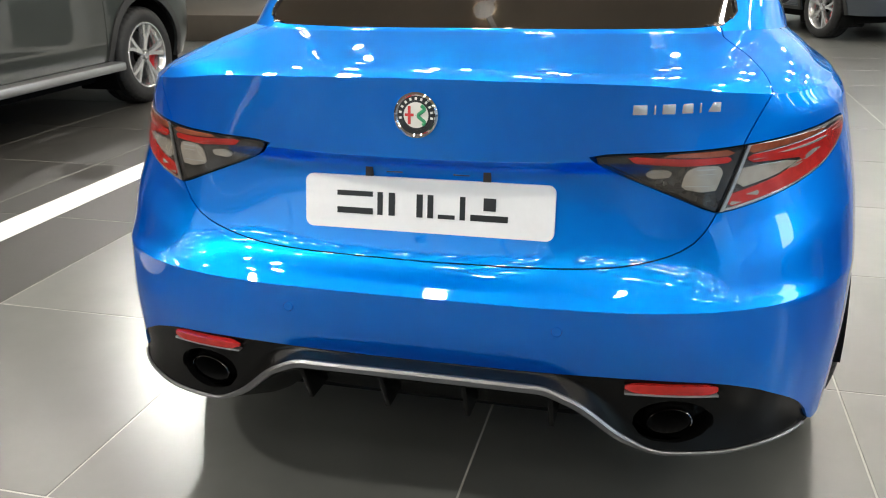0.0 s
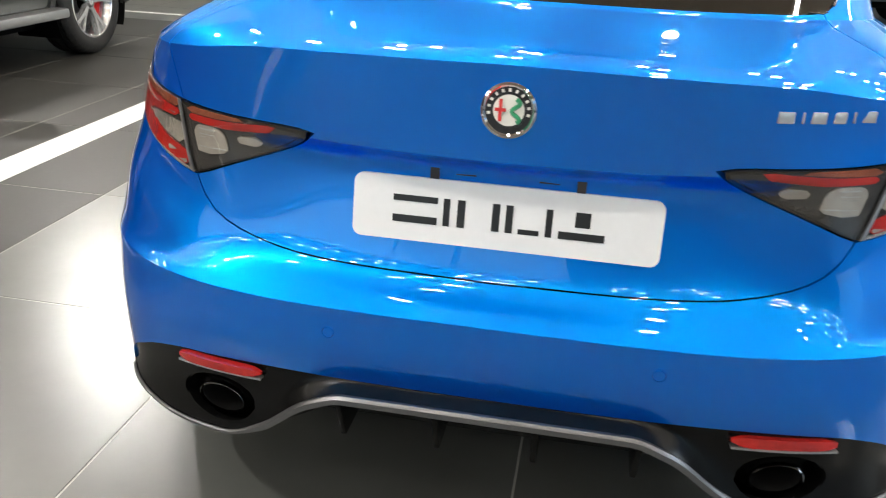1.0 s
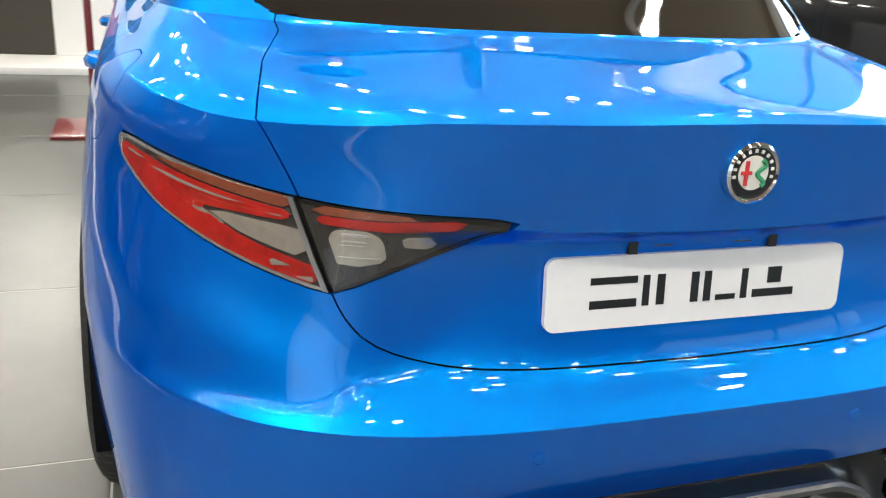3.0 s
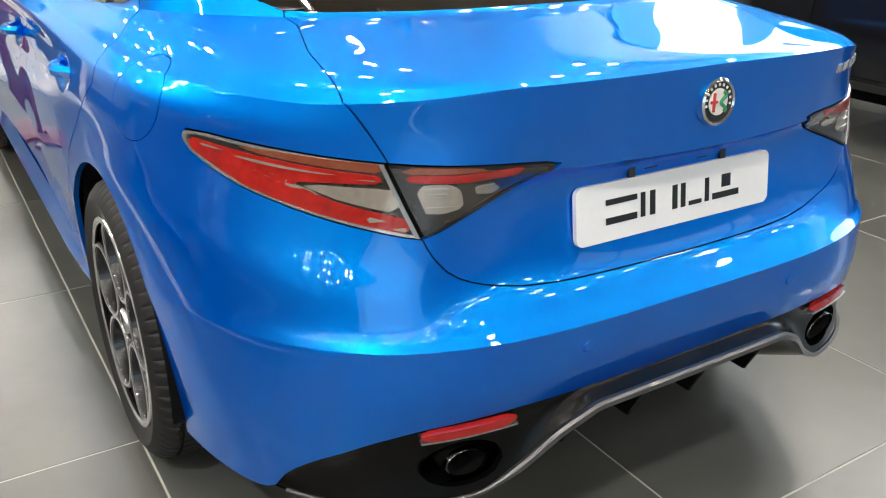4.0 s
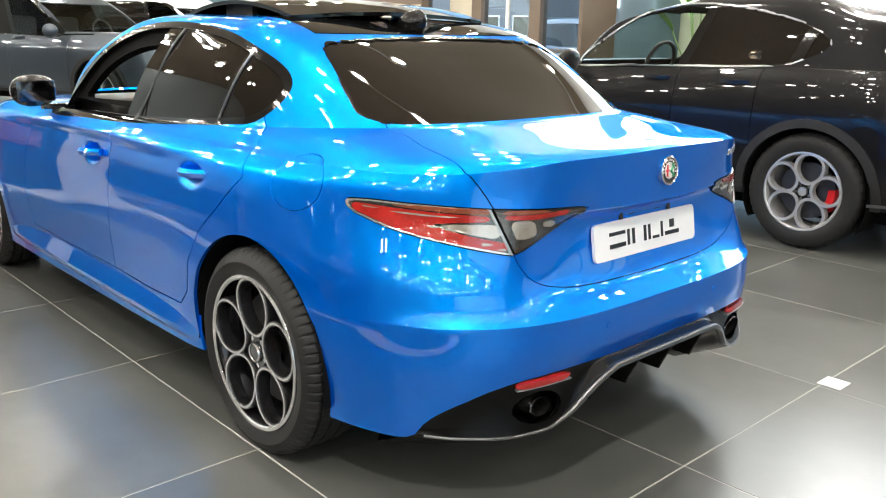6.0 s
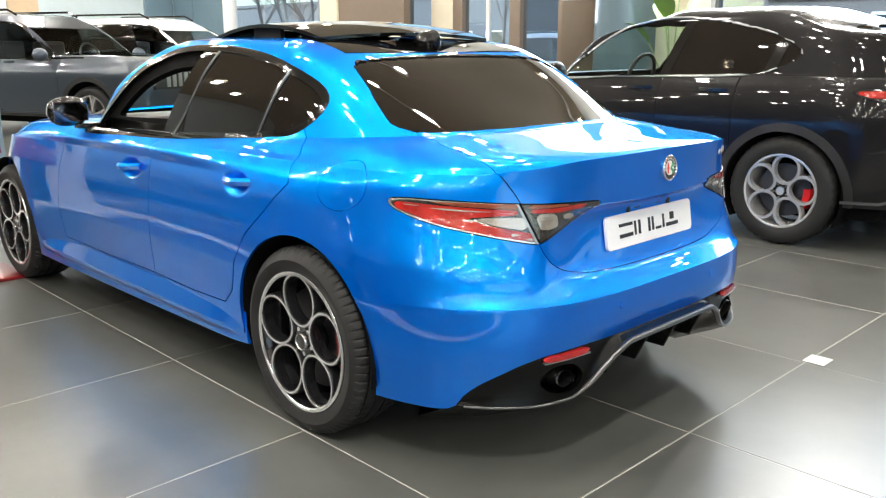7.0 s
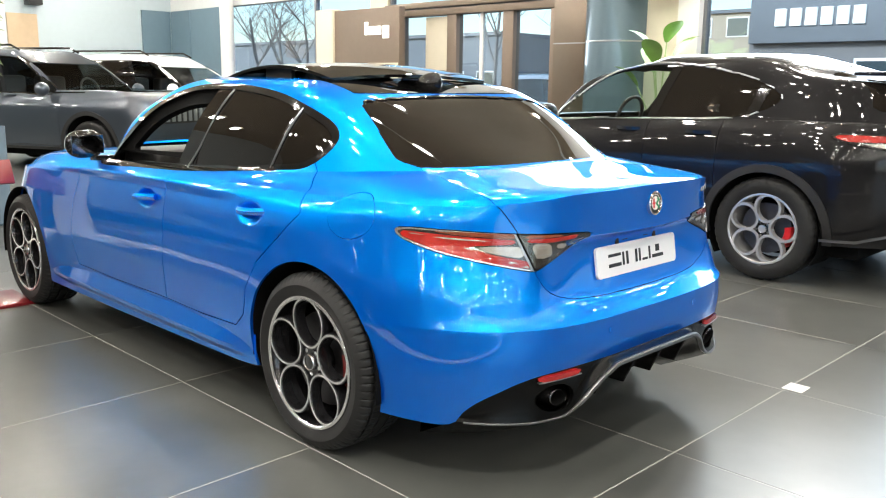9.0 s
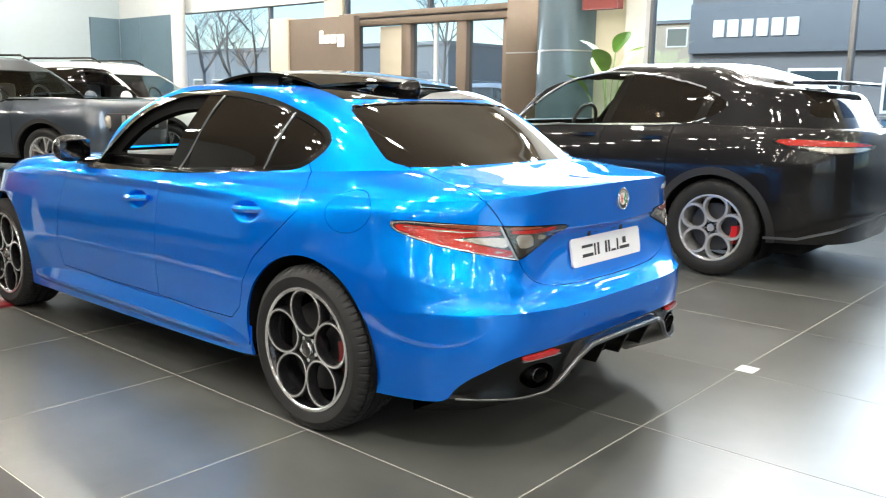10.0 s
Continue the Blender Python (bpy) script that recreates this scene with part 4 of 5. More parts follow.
# ---- other cars ----
def suv_rings(W, rear, nose, sill, belt0, belt1, roof, hood, cowl, roof_rear, roof_front, top_w, boot=.12, drop=.0):
    m = (belt0 + roof) / 2
    return [
        R(sill, W - .05, rear + .07, nose - .06),
        R([(-1, .52), (0, .50), (2, .48)], W - .008, rear + .005, nose),
        R([(-1, .72), (0, .70), (1, .68), (2, .66)], W, rear, nose + .01),
        R([(-1, .90), (0, .88), (1, .86), (2, .80)], W - .006, rear + .005, nose - .01),
        R([(-1, belt0 - .08), (0, belt0 - .09), (1, belt1 - .09), (1.4, hood - .05), (2, hood - .06)], W - .045, rear + .03, nose - .06),
        R([(-1, belt0 - .01), (0, belt0 - .02), (1, belt1 - .015), (1.4, hood + .015), (2, hood)], W - .10, rear + .07, nose - .20),
        R([(-1, belt0), (0, belt0), (1, belt1), (1.4, (belt1 + hood) / 2 + .04), (2, hood + .08)], W - .115, rear + boot, cowl, back=.5, front=cowl - .35, sharp=True),
        R([(-1, m), (0, m + .02), (1, m), (2, m)], (W + top_w) / 2 - .055, (rear + boot + roof_rear) / 2 - .02, (cowl + roof_front) / 2, back=.5, front=cowl - .5),
        R([(-1, roof - .10 - drop), (-.4, roof - .085 - .6 * drop), (0, roof - .075), (1, roof - .075), (2, roof - .09)], top_w, roof_rear, roof_front, back=.5, front=roof_front - .3),
        R([(-1, roof - .05 - drop), (-.4, roof - .04 - .6 * drop), (0, roof - .03), (1, roof - .03), (2, roof - .05)], top_w - .10, roof_rear + .06, roof_front - .08, back=.5, front=roof_front - .4),
        R([(-1, roof - .02 - .6 * drop), (0, roof), (1, roof), (2, roof - .02)], 0, roof_rear + .3, roof_front - .3, back=.6, front=roof_front - .5),
    ]


def suv(name, label, m, rings, paint, window, wheels, b_pillars, nr=3.6, nf=3.0, n_body=(.3, 2.3), lamps=None, glass=None, hatch=None, loops=True, alloy=None,
        arch_r=.40, wheel_r=.365, trim=None, shield=None, side_x=.9, clad=None, fine=5):
    car = thing(name, label, "car", m)
    full = shell(rings, n_body[0], n_body[1], nr, nf, fine, (34, 32 * fine // 2, 26))
    for y in wheels:
        full = clip(full, -arch(y, wheel_r, arch_r)(full[0]))
    win = outline(window)
    f_win = lambda v: np.where(np.abs(v[:, 0]) > .45, win(v), -1.0)
    hatch_loop = smooth_loop(list(hatch) + [(-x, z) for x, z in hatch[::-1] if x > 0], 5)
    f_rear = lambda v: np.where(v[:, 1] < .35, inside(hatch_loop, v[:, [0, 2]]), -1.0)
    sh = shield
    f_front = lambda v: np.where(v[:, 1] > sh[0], np.minimum(np.minimum(sh[1] - (v[:, 2] - sh[2]) * .3 - np.abs(v[:, 0]), v[:, 2] - sh[2]), sh[3] - v[:, 2]), -1.0)
    lining = full
    for f in (f_win, f_rear, f_front):
        lining = clip(lining, -f(lining[0]))
    part("inner_shell", lining, VOID, car, proud=-0.014)
    gs, rest = split(full, f_win)
    gr, rest = split(rest, f_rear)
    gf, rest = split(rest, f_front)
    seams = np.inf
    if lamps:
        loop = smooth_loop(lamps, 4)
        f_lamp = lambda v: np.where(v[:, 1] < -.2, inside(loop, np.stack([.7071 * (-np.abs(v[:, 0]) - v[:, 1]), v[:, 2]], 1)), -1.0)
        lm, rest = split(rest, f_lamp, .002)
        for piece in sides(lm):
            lamp = part("tail_light", piece, SMOKELENS, car, "red and clear tail light", proud=.003, thick=.02)
            part("red_lens", clip(piece, np.minimum(f_lamp(piece[0]) - .012, piece[0][:, 2] - np.mean(piece[0][:, 2]) + .005)), REDLENS, lamp, proud=.006, thick=.003)
            part("clear_lens", clip(piece, np.minimum(f_lamp(piece[0]) - .012, np.mean(piece[0][:, 2]) - .012 - piece[0][:, 2])), CLEARLENS, lamp, proud=.006, thick=.003)
    # doors between the wheels
    y0, y1 = wheels[0] + arch_r * .95, wheels[1] - arch_r * 1.15
    mid = b_pillars[0]
    for a, b, nm in ((y0, mid, "rear_door"), (mid, y1, "front_door")):
        f_door = lambda v: np.where(np.abs(v[:, 0]) > .5, np.minimum(np.minimum(v[:, 1] - a, b - v[:, 1]), np.minimum(v[:, 2] - .36, 1.12 - v[:, 2])), -1.0)
        door, rest = split(rest, f_door, .0025)
        for piece, sgn in zip(sides(door), (-1, 1)):
            d = part(nm, piece, paint, car, thick=.012)
            hy, hz = (a + .16, None)
            near = piece[0][np.argmin(np.abs(piece[0][:, 1] - hy) + np.abs(piece[0][:, 2] - (clad or 1.02)))]
            pts = [(near[0] + sgn * (.030 * math.sin(math.pi * t) - .005), hy - .10 + .20 * t, near[2]) for t in np.linspace(0, 1, 9)]
            part("door_handle", sweep(pts, [(-.012, -.012), (-.012, .012), (.012, .014), (.012, -.012)]), paint, d)
    part("body", rest, paint, car, thick=.012)
    part("rear_window", gr, TINT, car, "dark tinted rear window", proud=-.003)
    ws = part("windscreen", gf, glass or CLEARGLASS, car, proud=-.003)
    ws.visible_shadow = False
    for g, sgn in zip(sides(gs), (-1, 1)):
        bounds = [9.0] + list(b_pillars) + [-9.0]
        for k, (hi, lo) in enumerate(zip(bounds, bounds[1:])):
            lean = (g[0][:, 2] - 1.1) * .35
            piece = clip(g, np.minimum(hi - .012 - g[0][:, 1] - lean, g[0][:, 1] + lean - lo - .012))
            if len(piece[1]) == 0:
                continue
            if k == 0:
                w = part("front_side_window", piece, CLEARGLASS, car, "clear front side window", proud=-.005)
                w.visible_shadow = False
            else:
                part("rear_side_window", piece, TINT, car, "dark tinted side window", proud=-.005)
        for p in b_pillars:
            lean = (g[0][:, 2] - 1.1) * .35
            part("window_pillar", clip(g, np.minimum(p + .05 - g[0][:, 1] - lean, g[0][:, 1] + lean - p + .03)), GLOSSBLACK, car, proud=-.002)
        rim = clip(full, np.minimum(f_win(full[0]) + .009, .004 - f_win(full[0])))
        part("window_trim", clip(rim, sgn * rim[0][:, 0]), trim or GLOSSBLACK, car, "window surround trim", proud=.006, thick=.01)
    for y in wheels:
        for sgn in (-1, 1):
            wheel("wheel", wheel_r, wheel_r * .68, .23, car, pose(sgn * (side_x - .135), y, wheel_r, 11, 0, 0 if sgn < 0 else 180), "fat" if loops else "spokes", alloy)
            v, f = revolve([(arch_r + .004, 0), (arch_r + .004, .32), (.05, .32)], 36, "x")
            v = v * (-sgn, 1, 1) + (sgn * (side_x - .03), y, wheel_r)
            part("wheel_housing", clip((v, f), v[:, 2] - .15), VOID, car)
            lip = clip(full, np.minimum(arch(y, wheel_r, arch_r + .055)(full[0]), sgn * full[0][:, 0]))
            part("arch_cladding", lip, BLACKPLASTIC, car, "dark wheel arch cladding", proud=.012, thick=.014)
    part("underbody", box(-side_x + .2, side_x - .2, wheels[0] - .6, wheels[1] + .5, .2, .45, .03), VOID, car)
    sill = clip(full, np.minimum(.34 - full[0][:, 2], np.minimum(full[0][:, 1] - y0 + .05, y1 + .1 - full[0][:, 1])))
    for piece in sides(sill):
        part("sill_cladding", piece, BLACKPLASTIC, car, proud=.012, thick=.014)
    for sgn in (-1, 1):
        mir = bmesh.new()
        bmesh.ops.create_uvsphere(mir, u_segments=16, v_segments=10, radius=1)
        for w in mir.verts:
            w.co = Vector((w.co.x * .12, w.co.y * (.08 if w.co.y > 0 else .035), w.co.z * .09))
        part("door_mirror", shifted(mir, pose(sgn * (side_x + .04), sh[4], sh[5])), paint, car)
    # cabin
    part("dashboard", box(-side_x + .2, side_x - .2, sh[4] - .25, sh[4] + .12, .80, sh[5] - .05, .05), LEATHER, car)
    ring = [(-.37 + .18 * math.cos(t), sh[4] - .38 - .05 * math.sin(t), sh[5] - .02 + .17 * math.sin(t)) for t in np.linspace(0, 2 * math.pi, 24, endpoint=False)]
    part("steering_wheel", tube(ring, .016, 6, True, (0, 1, .3)), LEATHER, car)
    for x in (-.38, .38):
        part("front_seat", box(x - .24, x + .24, sh[4] - 1.25, sh[4] - 1.05, .5, 1.28, .07, 3), LEATHER, car)
    return car


CROSSOVER_WIN = [(1.90, 1.075), (1.4, 1.09), (.95, 1.10), (.5, 1.115), (.25, 1.14), (.08, 1.195), (.0, 1.262), (.05, 1.32), (.2, 1.39), (.5, 1.465), (.8, 1.505), (1.05, 1.513), (1.25, 1.488), (1.45, 1.42), (1.68, 1.275)]
black_suv = suv("black_suv", "glossy black sport utility vehicle parked beside the saloon", pose(3.985, .12, 0),
                suv_rings(.95, -.96, 3.70, .30, 1.12, 1.05, 1.60, .98, 2.15, -.42, 1.26, .66, boot=.15, drop=.13),
                BLACKPAINT, CROSSOVER_WIN, (0.0, 2.82), (.98, .20), lamps=[(-.32, 1.045), (-.28, .99), (.05, .94), (.36, .97), (.40, 1.01), (.05, 1.045)],
                hatch=[(0, 1.20), (.5, 1.19), (.64, 1.20), (.62, 1.28), (.52, 1.44), (0, 1.47)], shield=(1.35, .72, 1.10, 1.50, 1.86, 1.10),
                trim=SATIN, side_x=.95, clad=1.02, alloy=PALEALLOY, fine=11)
part("roof_spoiler", box(-.56, .56, -.70, -.38, 1.425, 1.452, .012), BLACKPAINT, black_suv, "black roof spoiler")
part("bumper_strip", sweep([(-.93, -.40, .34), (-.90, -.62, .35), (-.80, -.84, .42), (-.60, -.96, .48), (0, -1.0, .50), (.6, -.96, .48), (.9, -.62, .35)], [(-.008, -.008), (-.008, .008), (.008, .008), (.008, -.008)]), DARKSATIN, black_suv, "satin bumper strip")

BOXY_WIN = [(1.95, 1.05), (1.2, 1.05), (.3, 1.06), (-.35, 1.10), (-.38, 1.35), (-.30, 1.50), (.3, 1.54), (1.0, 1.54), (1.3, 1.50), (1.6, 1.32)]


def compact_car(label, paint, m, name="compact_suv"):
    car = suv(name, label, m, suv_rings(.90, -.75, 3.40, .30, 1.05, 1.05, 1.66, 1.06, 2.02, -.55, 1.20, .68, boot=.10),
              paint, BOXY_WIN, (0.0, 2.57), (1.05, .15), 5.0, 5.5, (.3, 2.6),
              hatch=[(0, 1.12), (.55, 1.12), (.60, 1.2), (.56, 1.48), (0, 1.50)], shield=(1.35, .74, 1.08, 1.55, 1.88, 1.10),
              loops=False, side_x=.90, clad=1.0, arch_r=.42, wheel_r=.35)
    # slotted grille and round lamps
    grille = part("grille", box(-.62, .62, 3.36, 3.42, .66, .90, .02), BLACKPLASTIC, car, "slotted black and bright grille")
    for i in range(7):
        part("grille_slot", box(-.36 + .12 * i - .036, -.36 + .12 * i + .036, 3.41, 3.428, .69, .87, .006), SATIN, grille)
    for x in (-.56, .56):
        part("headlight", moved(revolve([(.0005, .03), (.09, .025), (.105, 0), (.105, -.05)], 28, "y"), pose(x, 3.39, .79)), CLEARLENS, car, "round clear headlight")
    for x in (-.55, .55):
        part("roof_rail", tube([(x, -.45, 1.63), (x, -.3, 1.69), (x, 1.0, 1.69), (x, 1.15, 1.62)], .016, 8), GLOSSBLACK, car)
    return car


compact_car("slate grey compact sport utility vehicle with black roof rails", GREYPAINT, pose(2.03, 12.56, 0, 0, 0, -155) @ Matrix.Scale(1.08, 4))
compact_car("white compact sport utility vehicle with dark windows", WHITEPAINT, pose(4.32, 13.1, 0, 0, 0, -155) @ Matrix.Scale(1.08, 4))
dark_car = compact_car("dark grey utility vehicle with bright alloy wheels", DARKGREYPAINT, pose(-4.64, 1.07, 0) @ Matrix.Scale(1.1, 4), "dark_grey_suv")
part("side_step", box(.86, .98, .45, 2.15, .30, .36, .02), SATIN, dark_car, "bright side step")

# ---- glazed front ----
PANE = pane_material("window_pane", (0.72, 0.81, 0.87, 1), 0.10)
CREAM = mat("cream_wall", (0.72, 0.66, 0.52), 0.6, 0.0, 0.0, 0.3, 0.04, 8.0, 0.0, 0.06, 0.8)
REDBOX = mat("dull_red_panel", (0.25, 0.05, 0.045), 0.5, 0.0, 0.0, 0.4, 0.06, 9.0)
BRONZE = mat("glossy_bronze_cladding", (0.20, 0.155, 0.115), 0.28, 0.55, 0.2, 0.5, 0.05, 12.0, 0.0, 0.08, 0.6)
SLATEPANEL = mat("slate_blue_cladding", (0.11, 0.165, 0.20), 0.35, 0.1, 0.1, 0.5, 0.05, 12.0, 0.0, 0.1, 0.6)
LETTERWHITE = mat("white_sign_shape", (0.85, 0.85, 0.82), 0.4, emit=(1, .97, .92), strength=0.5)


def window(index, y0, y1, z0, z1, label, mullions=()):
    w = thing("window_%d" % index, label, "window", pose(7.08, 0, 0), kind="structure")
    for a, b in zip([y0, *mullions], [*mullions, y1]):
        p = part("pane", box(-.004, .004, a + .02, b - .02, z0, z1), PANE, w, smooth=False)
        p.visible_shadow = False
    for y in (y0, *mullions, y1):
        part("window_frame", box(-.05, .05, y - .025, y + .025, z0, z1, .004), ALU, w)
    part("window_sill", box(-.06, .06, y0, y1, z0 - .06, z0, .004), ALU, w)
    return w


ASPHALT = mat("asphalt", (0.09, 0.09, 0.088), 0.8, 0.0, 0.0, 0.3, 0.2, 12.0, 0.1, 0.2, 0.3)


rear_window = thing("window_4", "tall clear rear shop window with grey frames", "window", pose(0, -12.1, 0), kind="structure")
for k in range(6):
    x = -9.2 + 1.533 * k
    p = part("pane", box(x + .04, x + 1.49, -.004, .004, .4, 4.0), PANE, rear_window, smooth=False)
    p.visible_shadow = False
    part("window_frame", box(x - .06, x + .06, -.08, .08, .4, 4.0), ALU, rear_window)
slab("wall_east", 7.0, 7.2, 8.7, 16, 2.86, 4.6, WALLMAT, "grey white beam over the windows", "wall")
slab("wall_east", 7.0, 7.2, -12, 8.7, 3.7, 4.6, WALLMAT, "grey white beam over the windows", "wall")
slab("wall_panel", 6.28, 6.94, 15.93, 15.996, 0, 2.86, BLUEPANEL, "slate blue wall panel", "panel")
for y0, y1 in ((15.07, 15.92), (13.80, 15.05)):
    slab("wall_panel", 6.95, 7.2, y0, y1, 0, 2.86, BLUEPANEL, "slate blue wall panel", "panel")
window(1, 9.0, 13.6, .06, 2.86, "tall clear shop window", (10.6,))
col = thing("column", "round white column", "column", pose(6.75, 13.2, 0), kind="structure")
part("shaft", revolve([(.14, 0), (.14, 4.6)], 28, "z"), WHITEMAT, col)
slab("wall_east", 7.0, 7.2, 8.55, 9.0, 0, 3.7, CREAM, "cream wall strip", "wall")
# entrance
door = thing("door_1", "bronze framed glass entrance doors", "door", pose(7.08, 0, 0), kind="structure")
part("transom", box(-.12, .10, 4.95, 8.55, 2.40, 2.50, .006), BROWNPANEL, door)
part("transom_rail", box(-.15, .10, 4.95, 8.55, 2.52, 2.60, .006), BROWNPANEL, door)
for y, w in ((8.3, .10), (7.05, .10), (5.9, .10), (5.02, .10)):
    part("door_post", box(-.08, .08, y - w, y + w, 0, 2.40, .006), BROWNPANEL, door)
for y0, y1 in ((7.15, 8.2), (6.5, 6.95), (6.0, 6.44), (5.12, 5.8)):
    p = part("pane", box(-.004, .004, y0, y1, .05, 2.40), PANE, door, smooth=False)
    p.visible_shadow = False
part("frosted_strip", box(-.03, .0, 7.18, 7.68, .05, 2.38, .004), CREAM, door, "beige frosted panel")
part("door_stile", box(-.03, .03, 6.44, 6.50, .05, 2.40, .004), WHITEMAT, door)
part("door_rail", box(-.03, .03, 5.1, 8.2, 1.02, 1.08, .004), ALU, door)
window(2, 4.95, 8.5, 2.62, 3.7, "clear window over the entrance", (6.6,))
# flat bronze post and round slate pier
post = thing("flat_post", "flat bronze brown post beside the entrance", "column", pose(7.05, 4.695, 0), kind="structure")
part("cladding", box(-.16, .12, -.275, .275, 0, 3.7, .006), BRONZE, post)
part("bright_line", box(-.166, -.158, -.272, .272, 1.895, 1.912), SATIN, post, smooth=False)
pier = thing("pier", "round slate blue pier beside the entrance", "column", pose(7.0, 4.0, 0), kind="structure")
part("cladding", revolve([(.42, 0), (.42, 3.7)], 48, "z"), SLATEPANEL, pier)
part("bright_line", revolve([(.421, 1.893), (.425, 1.897), (.425, 1.910), (.421, 1.914)], 48, "z"), SATIN, pier)
slab("wall_panel", 6.60, 6.75, 3.05, 3.55, 2.40, 2.9, REDBOX, "dull red sign panel", "panel")
slab("wall_east", 7.0, 7.2, 3.1, 3.64, 0, 3.7, CREAM, "cream wall strip", "wall")
slab("column_flat", 6.92, 7.2, 2.82, 3.1, 0, 3.7, WHITEMAT, "white flat column", "column")
window(3, -12, 2.8, .06, 3.7, "tall clear shop window", (-9.2, -6.8, -4.4, -2.0, .4))
# brown display wall with bright shapes
board = thing("display_wall", "brown display wall with pale picture below", "display wall", pose(6.55, 0, 0))
part("board", box(-.06, .06, 7.70, 9.33, 0, 2.52, .006), BROWNPANEL, board)
part("board_end", box(-.10, .08, 9.33, 9.80, 0, 2.55, .006), CREAM, board)
part("picture", box(-.066, -.058, 7.72, 9.30, .9, 1.66), CREAM, board, "pale picture strip")
for y0, y1, z0, z1 in ((8.44, 8.52, 2.10, 2.31), (8.28, 8.41, 2.10, 2.24), (8.12, 8.25, 2.10, 2.24), (7.93, 8.08, 2.04, 2.24)):
    part("logo_bar", box(-.085, -.06, y0, y1, z0, z1, .01), LETTERWHITE, board, "white logo bar", smooth=False)
for k in range(6):
    y = 7.78 + .22 * k
    part("picture_shape", box(-.070, -.064, y, y + .26, .9, 1.45 - .10 * abs(k - 2.5), .002), (BROWNPANEL, WHITEMAT)[k % 2], board, smooth=False)

# ---- outside ----
GREYSTONE = mat("grey_brown_render", (0.20, 0.19, 0.195), 0.8, 0.0, 0.0, 0.3, 0.06, 3.0, 0.0, 0.1, 0.2)
STUCCO = mat("beige_stucco", (0.42, 0.35, 0.27), 0.8, 0.0, 0.0, 0.3, 0.06, 3.0, 0.0, 0.1, 0.2)
GREYCLAD = mat("grey_cladding", (0.16, 0.17, 0.19), 0.6, 0.0, 0.0, 0.4, 0.06, 3.0, 0.0, 0.1, 0.2)
WINDARK = mat("dark_window", (0.05, 0.07, 0.08), 0.1, 0.0, 0.5)
BARK = mat("grey_bark", (0.17, 0.15, 0.14), 0.9, 0.0, 0.0, 0.2, 0.2, 12.0, 0.3)
slab("ground", -300, 7.2, -200, -12.2, -.25, -.06, ASPHALT, "grey asphalt yard outside the rear windows", "ground")
slab("ground", 7.2, 300, -200, 300, -.25, -.06, ASPHALT, "grey asphalt yard outside the windows", "ground")


def building(label, x, y0, y1, h, material, sign=None):
    b = thing("building", label, "building", pose(x, 0, 0))
    part("wall", box(0, 8, y0, y1, -.1, h), material, b)
    part("roof", box(-.25, 8.2, y0 - .2, y1 + .2, h, h + .25), GREYCLAD, b)
    n = int((y1 - y0) / 3)
    for i in range(n):
        for z in ([.9, 5.2] if h > 6 else [.9]):
            y = y0 + (i + .5) * (y1 - y0) / n
            if sign and z > 3 and sign[0] < y < sign[1]:
                continue
            wf = part("window", box(-.06, .05, y - .9, y + .9, z, z + 1.5, .01), WHITEMAT, b)
            part("glass", box(-.08, -.05, y - .8, y + .8, z + .1, z + 1.4), WINDARK, wf, smooth=False)
    if sign:
        s = part("sign_band", box(-.35, 0, sign[0] - 14, sign[1] + .9, 2.95, 4.75, .02), GREYCLAD, b)
        wd = (sign[1] - sign[0]) / 6
        for i in range(6):
            part("sign_bar", box(-.45, -.34, sign[0] + wd * i + .07, sign[0] + wd * (i + 1) - .07, 3.52, 4.12, .02), LETTERWHITE, s, "white sign bar", smooth=False)
    return b


building("grey building across the yard with a dark sign band", 28, -22, 12.2, 8.5, GREYSTONE, (8.0, 11.2))
building("low grey building far behind bare trees", 46, 40, 78, 5.0, GREYCLAD)
building("pale building far behind the yard", 60, 24, 42, 7.0, STUCCO)


def bare_tree(x, y, h, seed):
    rnd = random.Random(seed)
    t = thing("bare_tree", "leafless grey tree outside the windows", "tree", pose(x, y, -.1), "bare trees in the yard")
    meshes = []

    def limb(p, d, length, r, depth):
        pts, q, v = [p], Vector(p), Vector(d)
        for k in range(4):
            v = (v + Vector((rnd.uniform(-.16, .16), rnd.uniform(-.16, .16), rnd.uniform(-.05, .12)))).normalized()
            q = q + v * length / 4
            pts.append(tuple(q))
        n = len(pts)
        prof = 6 if depth < 2 else 4
        vs, fs = tube(pts, 1.0, prof, False, (.1, .3, .9) if abs(v.z) < .9 else (1, 0, 0))
        vs = np.array(vs)
        for i in range(n):
            c = np.array(pts[i])
            vs[i * prof:(i + 1) * prof] = c + (vs[i * prof:(i + 1) * prof] - c) * (r * (1 - .5 * i / (n - 1)))
        meshes.append((vs, fs))
        if depth < 4:
            for k in range(4 if depth else 7):
                i = rnd.randint(1, n - 1) if depth else rnd.randint(2, n - 1)
                a = rnd.uniform(0, 6.28)
                nd = (v * .7 + Vector((math.cos(a), math.sin(a), rnd.uniform(.0, .5))) * .8).normalized()
                limb(pts[i], nd, length * rnd.uniform(.5, .7), r * (1 - .5 * i / (n - 1)) * .6, depth + 1)
    limb((0, 0, 0), (0, 0, 1), h * .5, h * .011, 0)
    part("trunk", meshes[0], BARK, t)
    part("branches", join(*meshes[1:]), BARK, t)


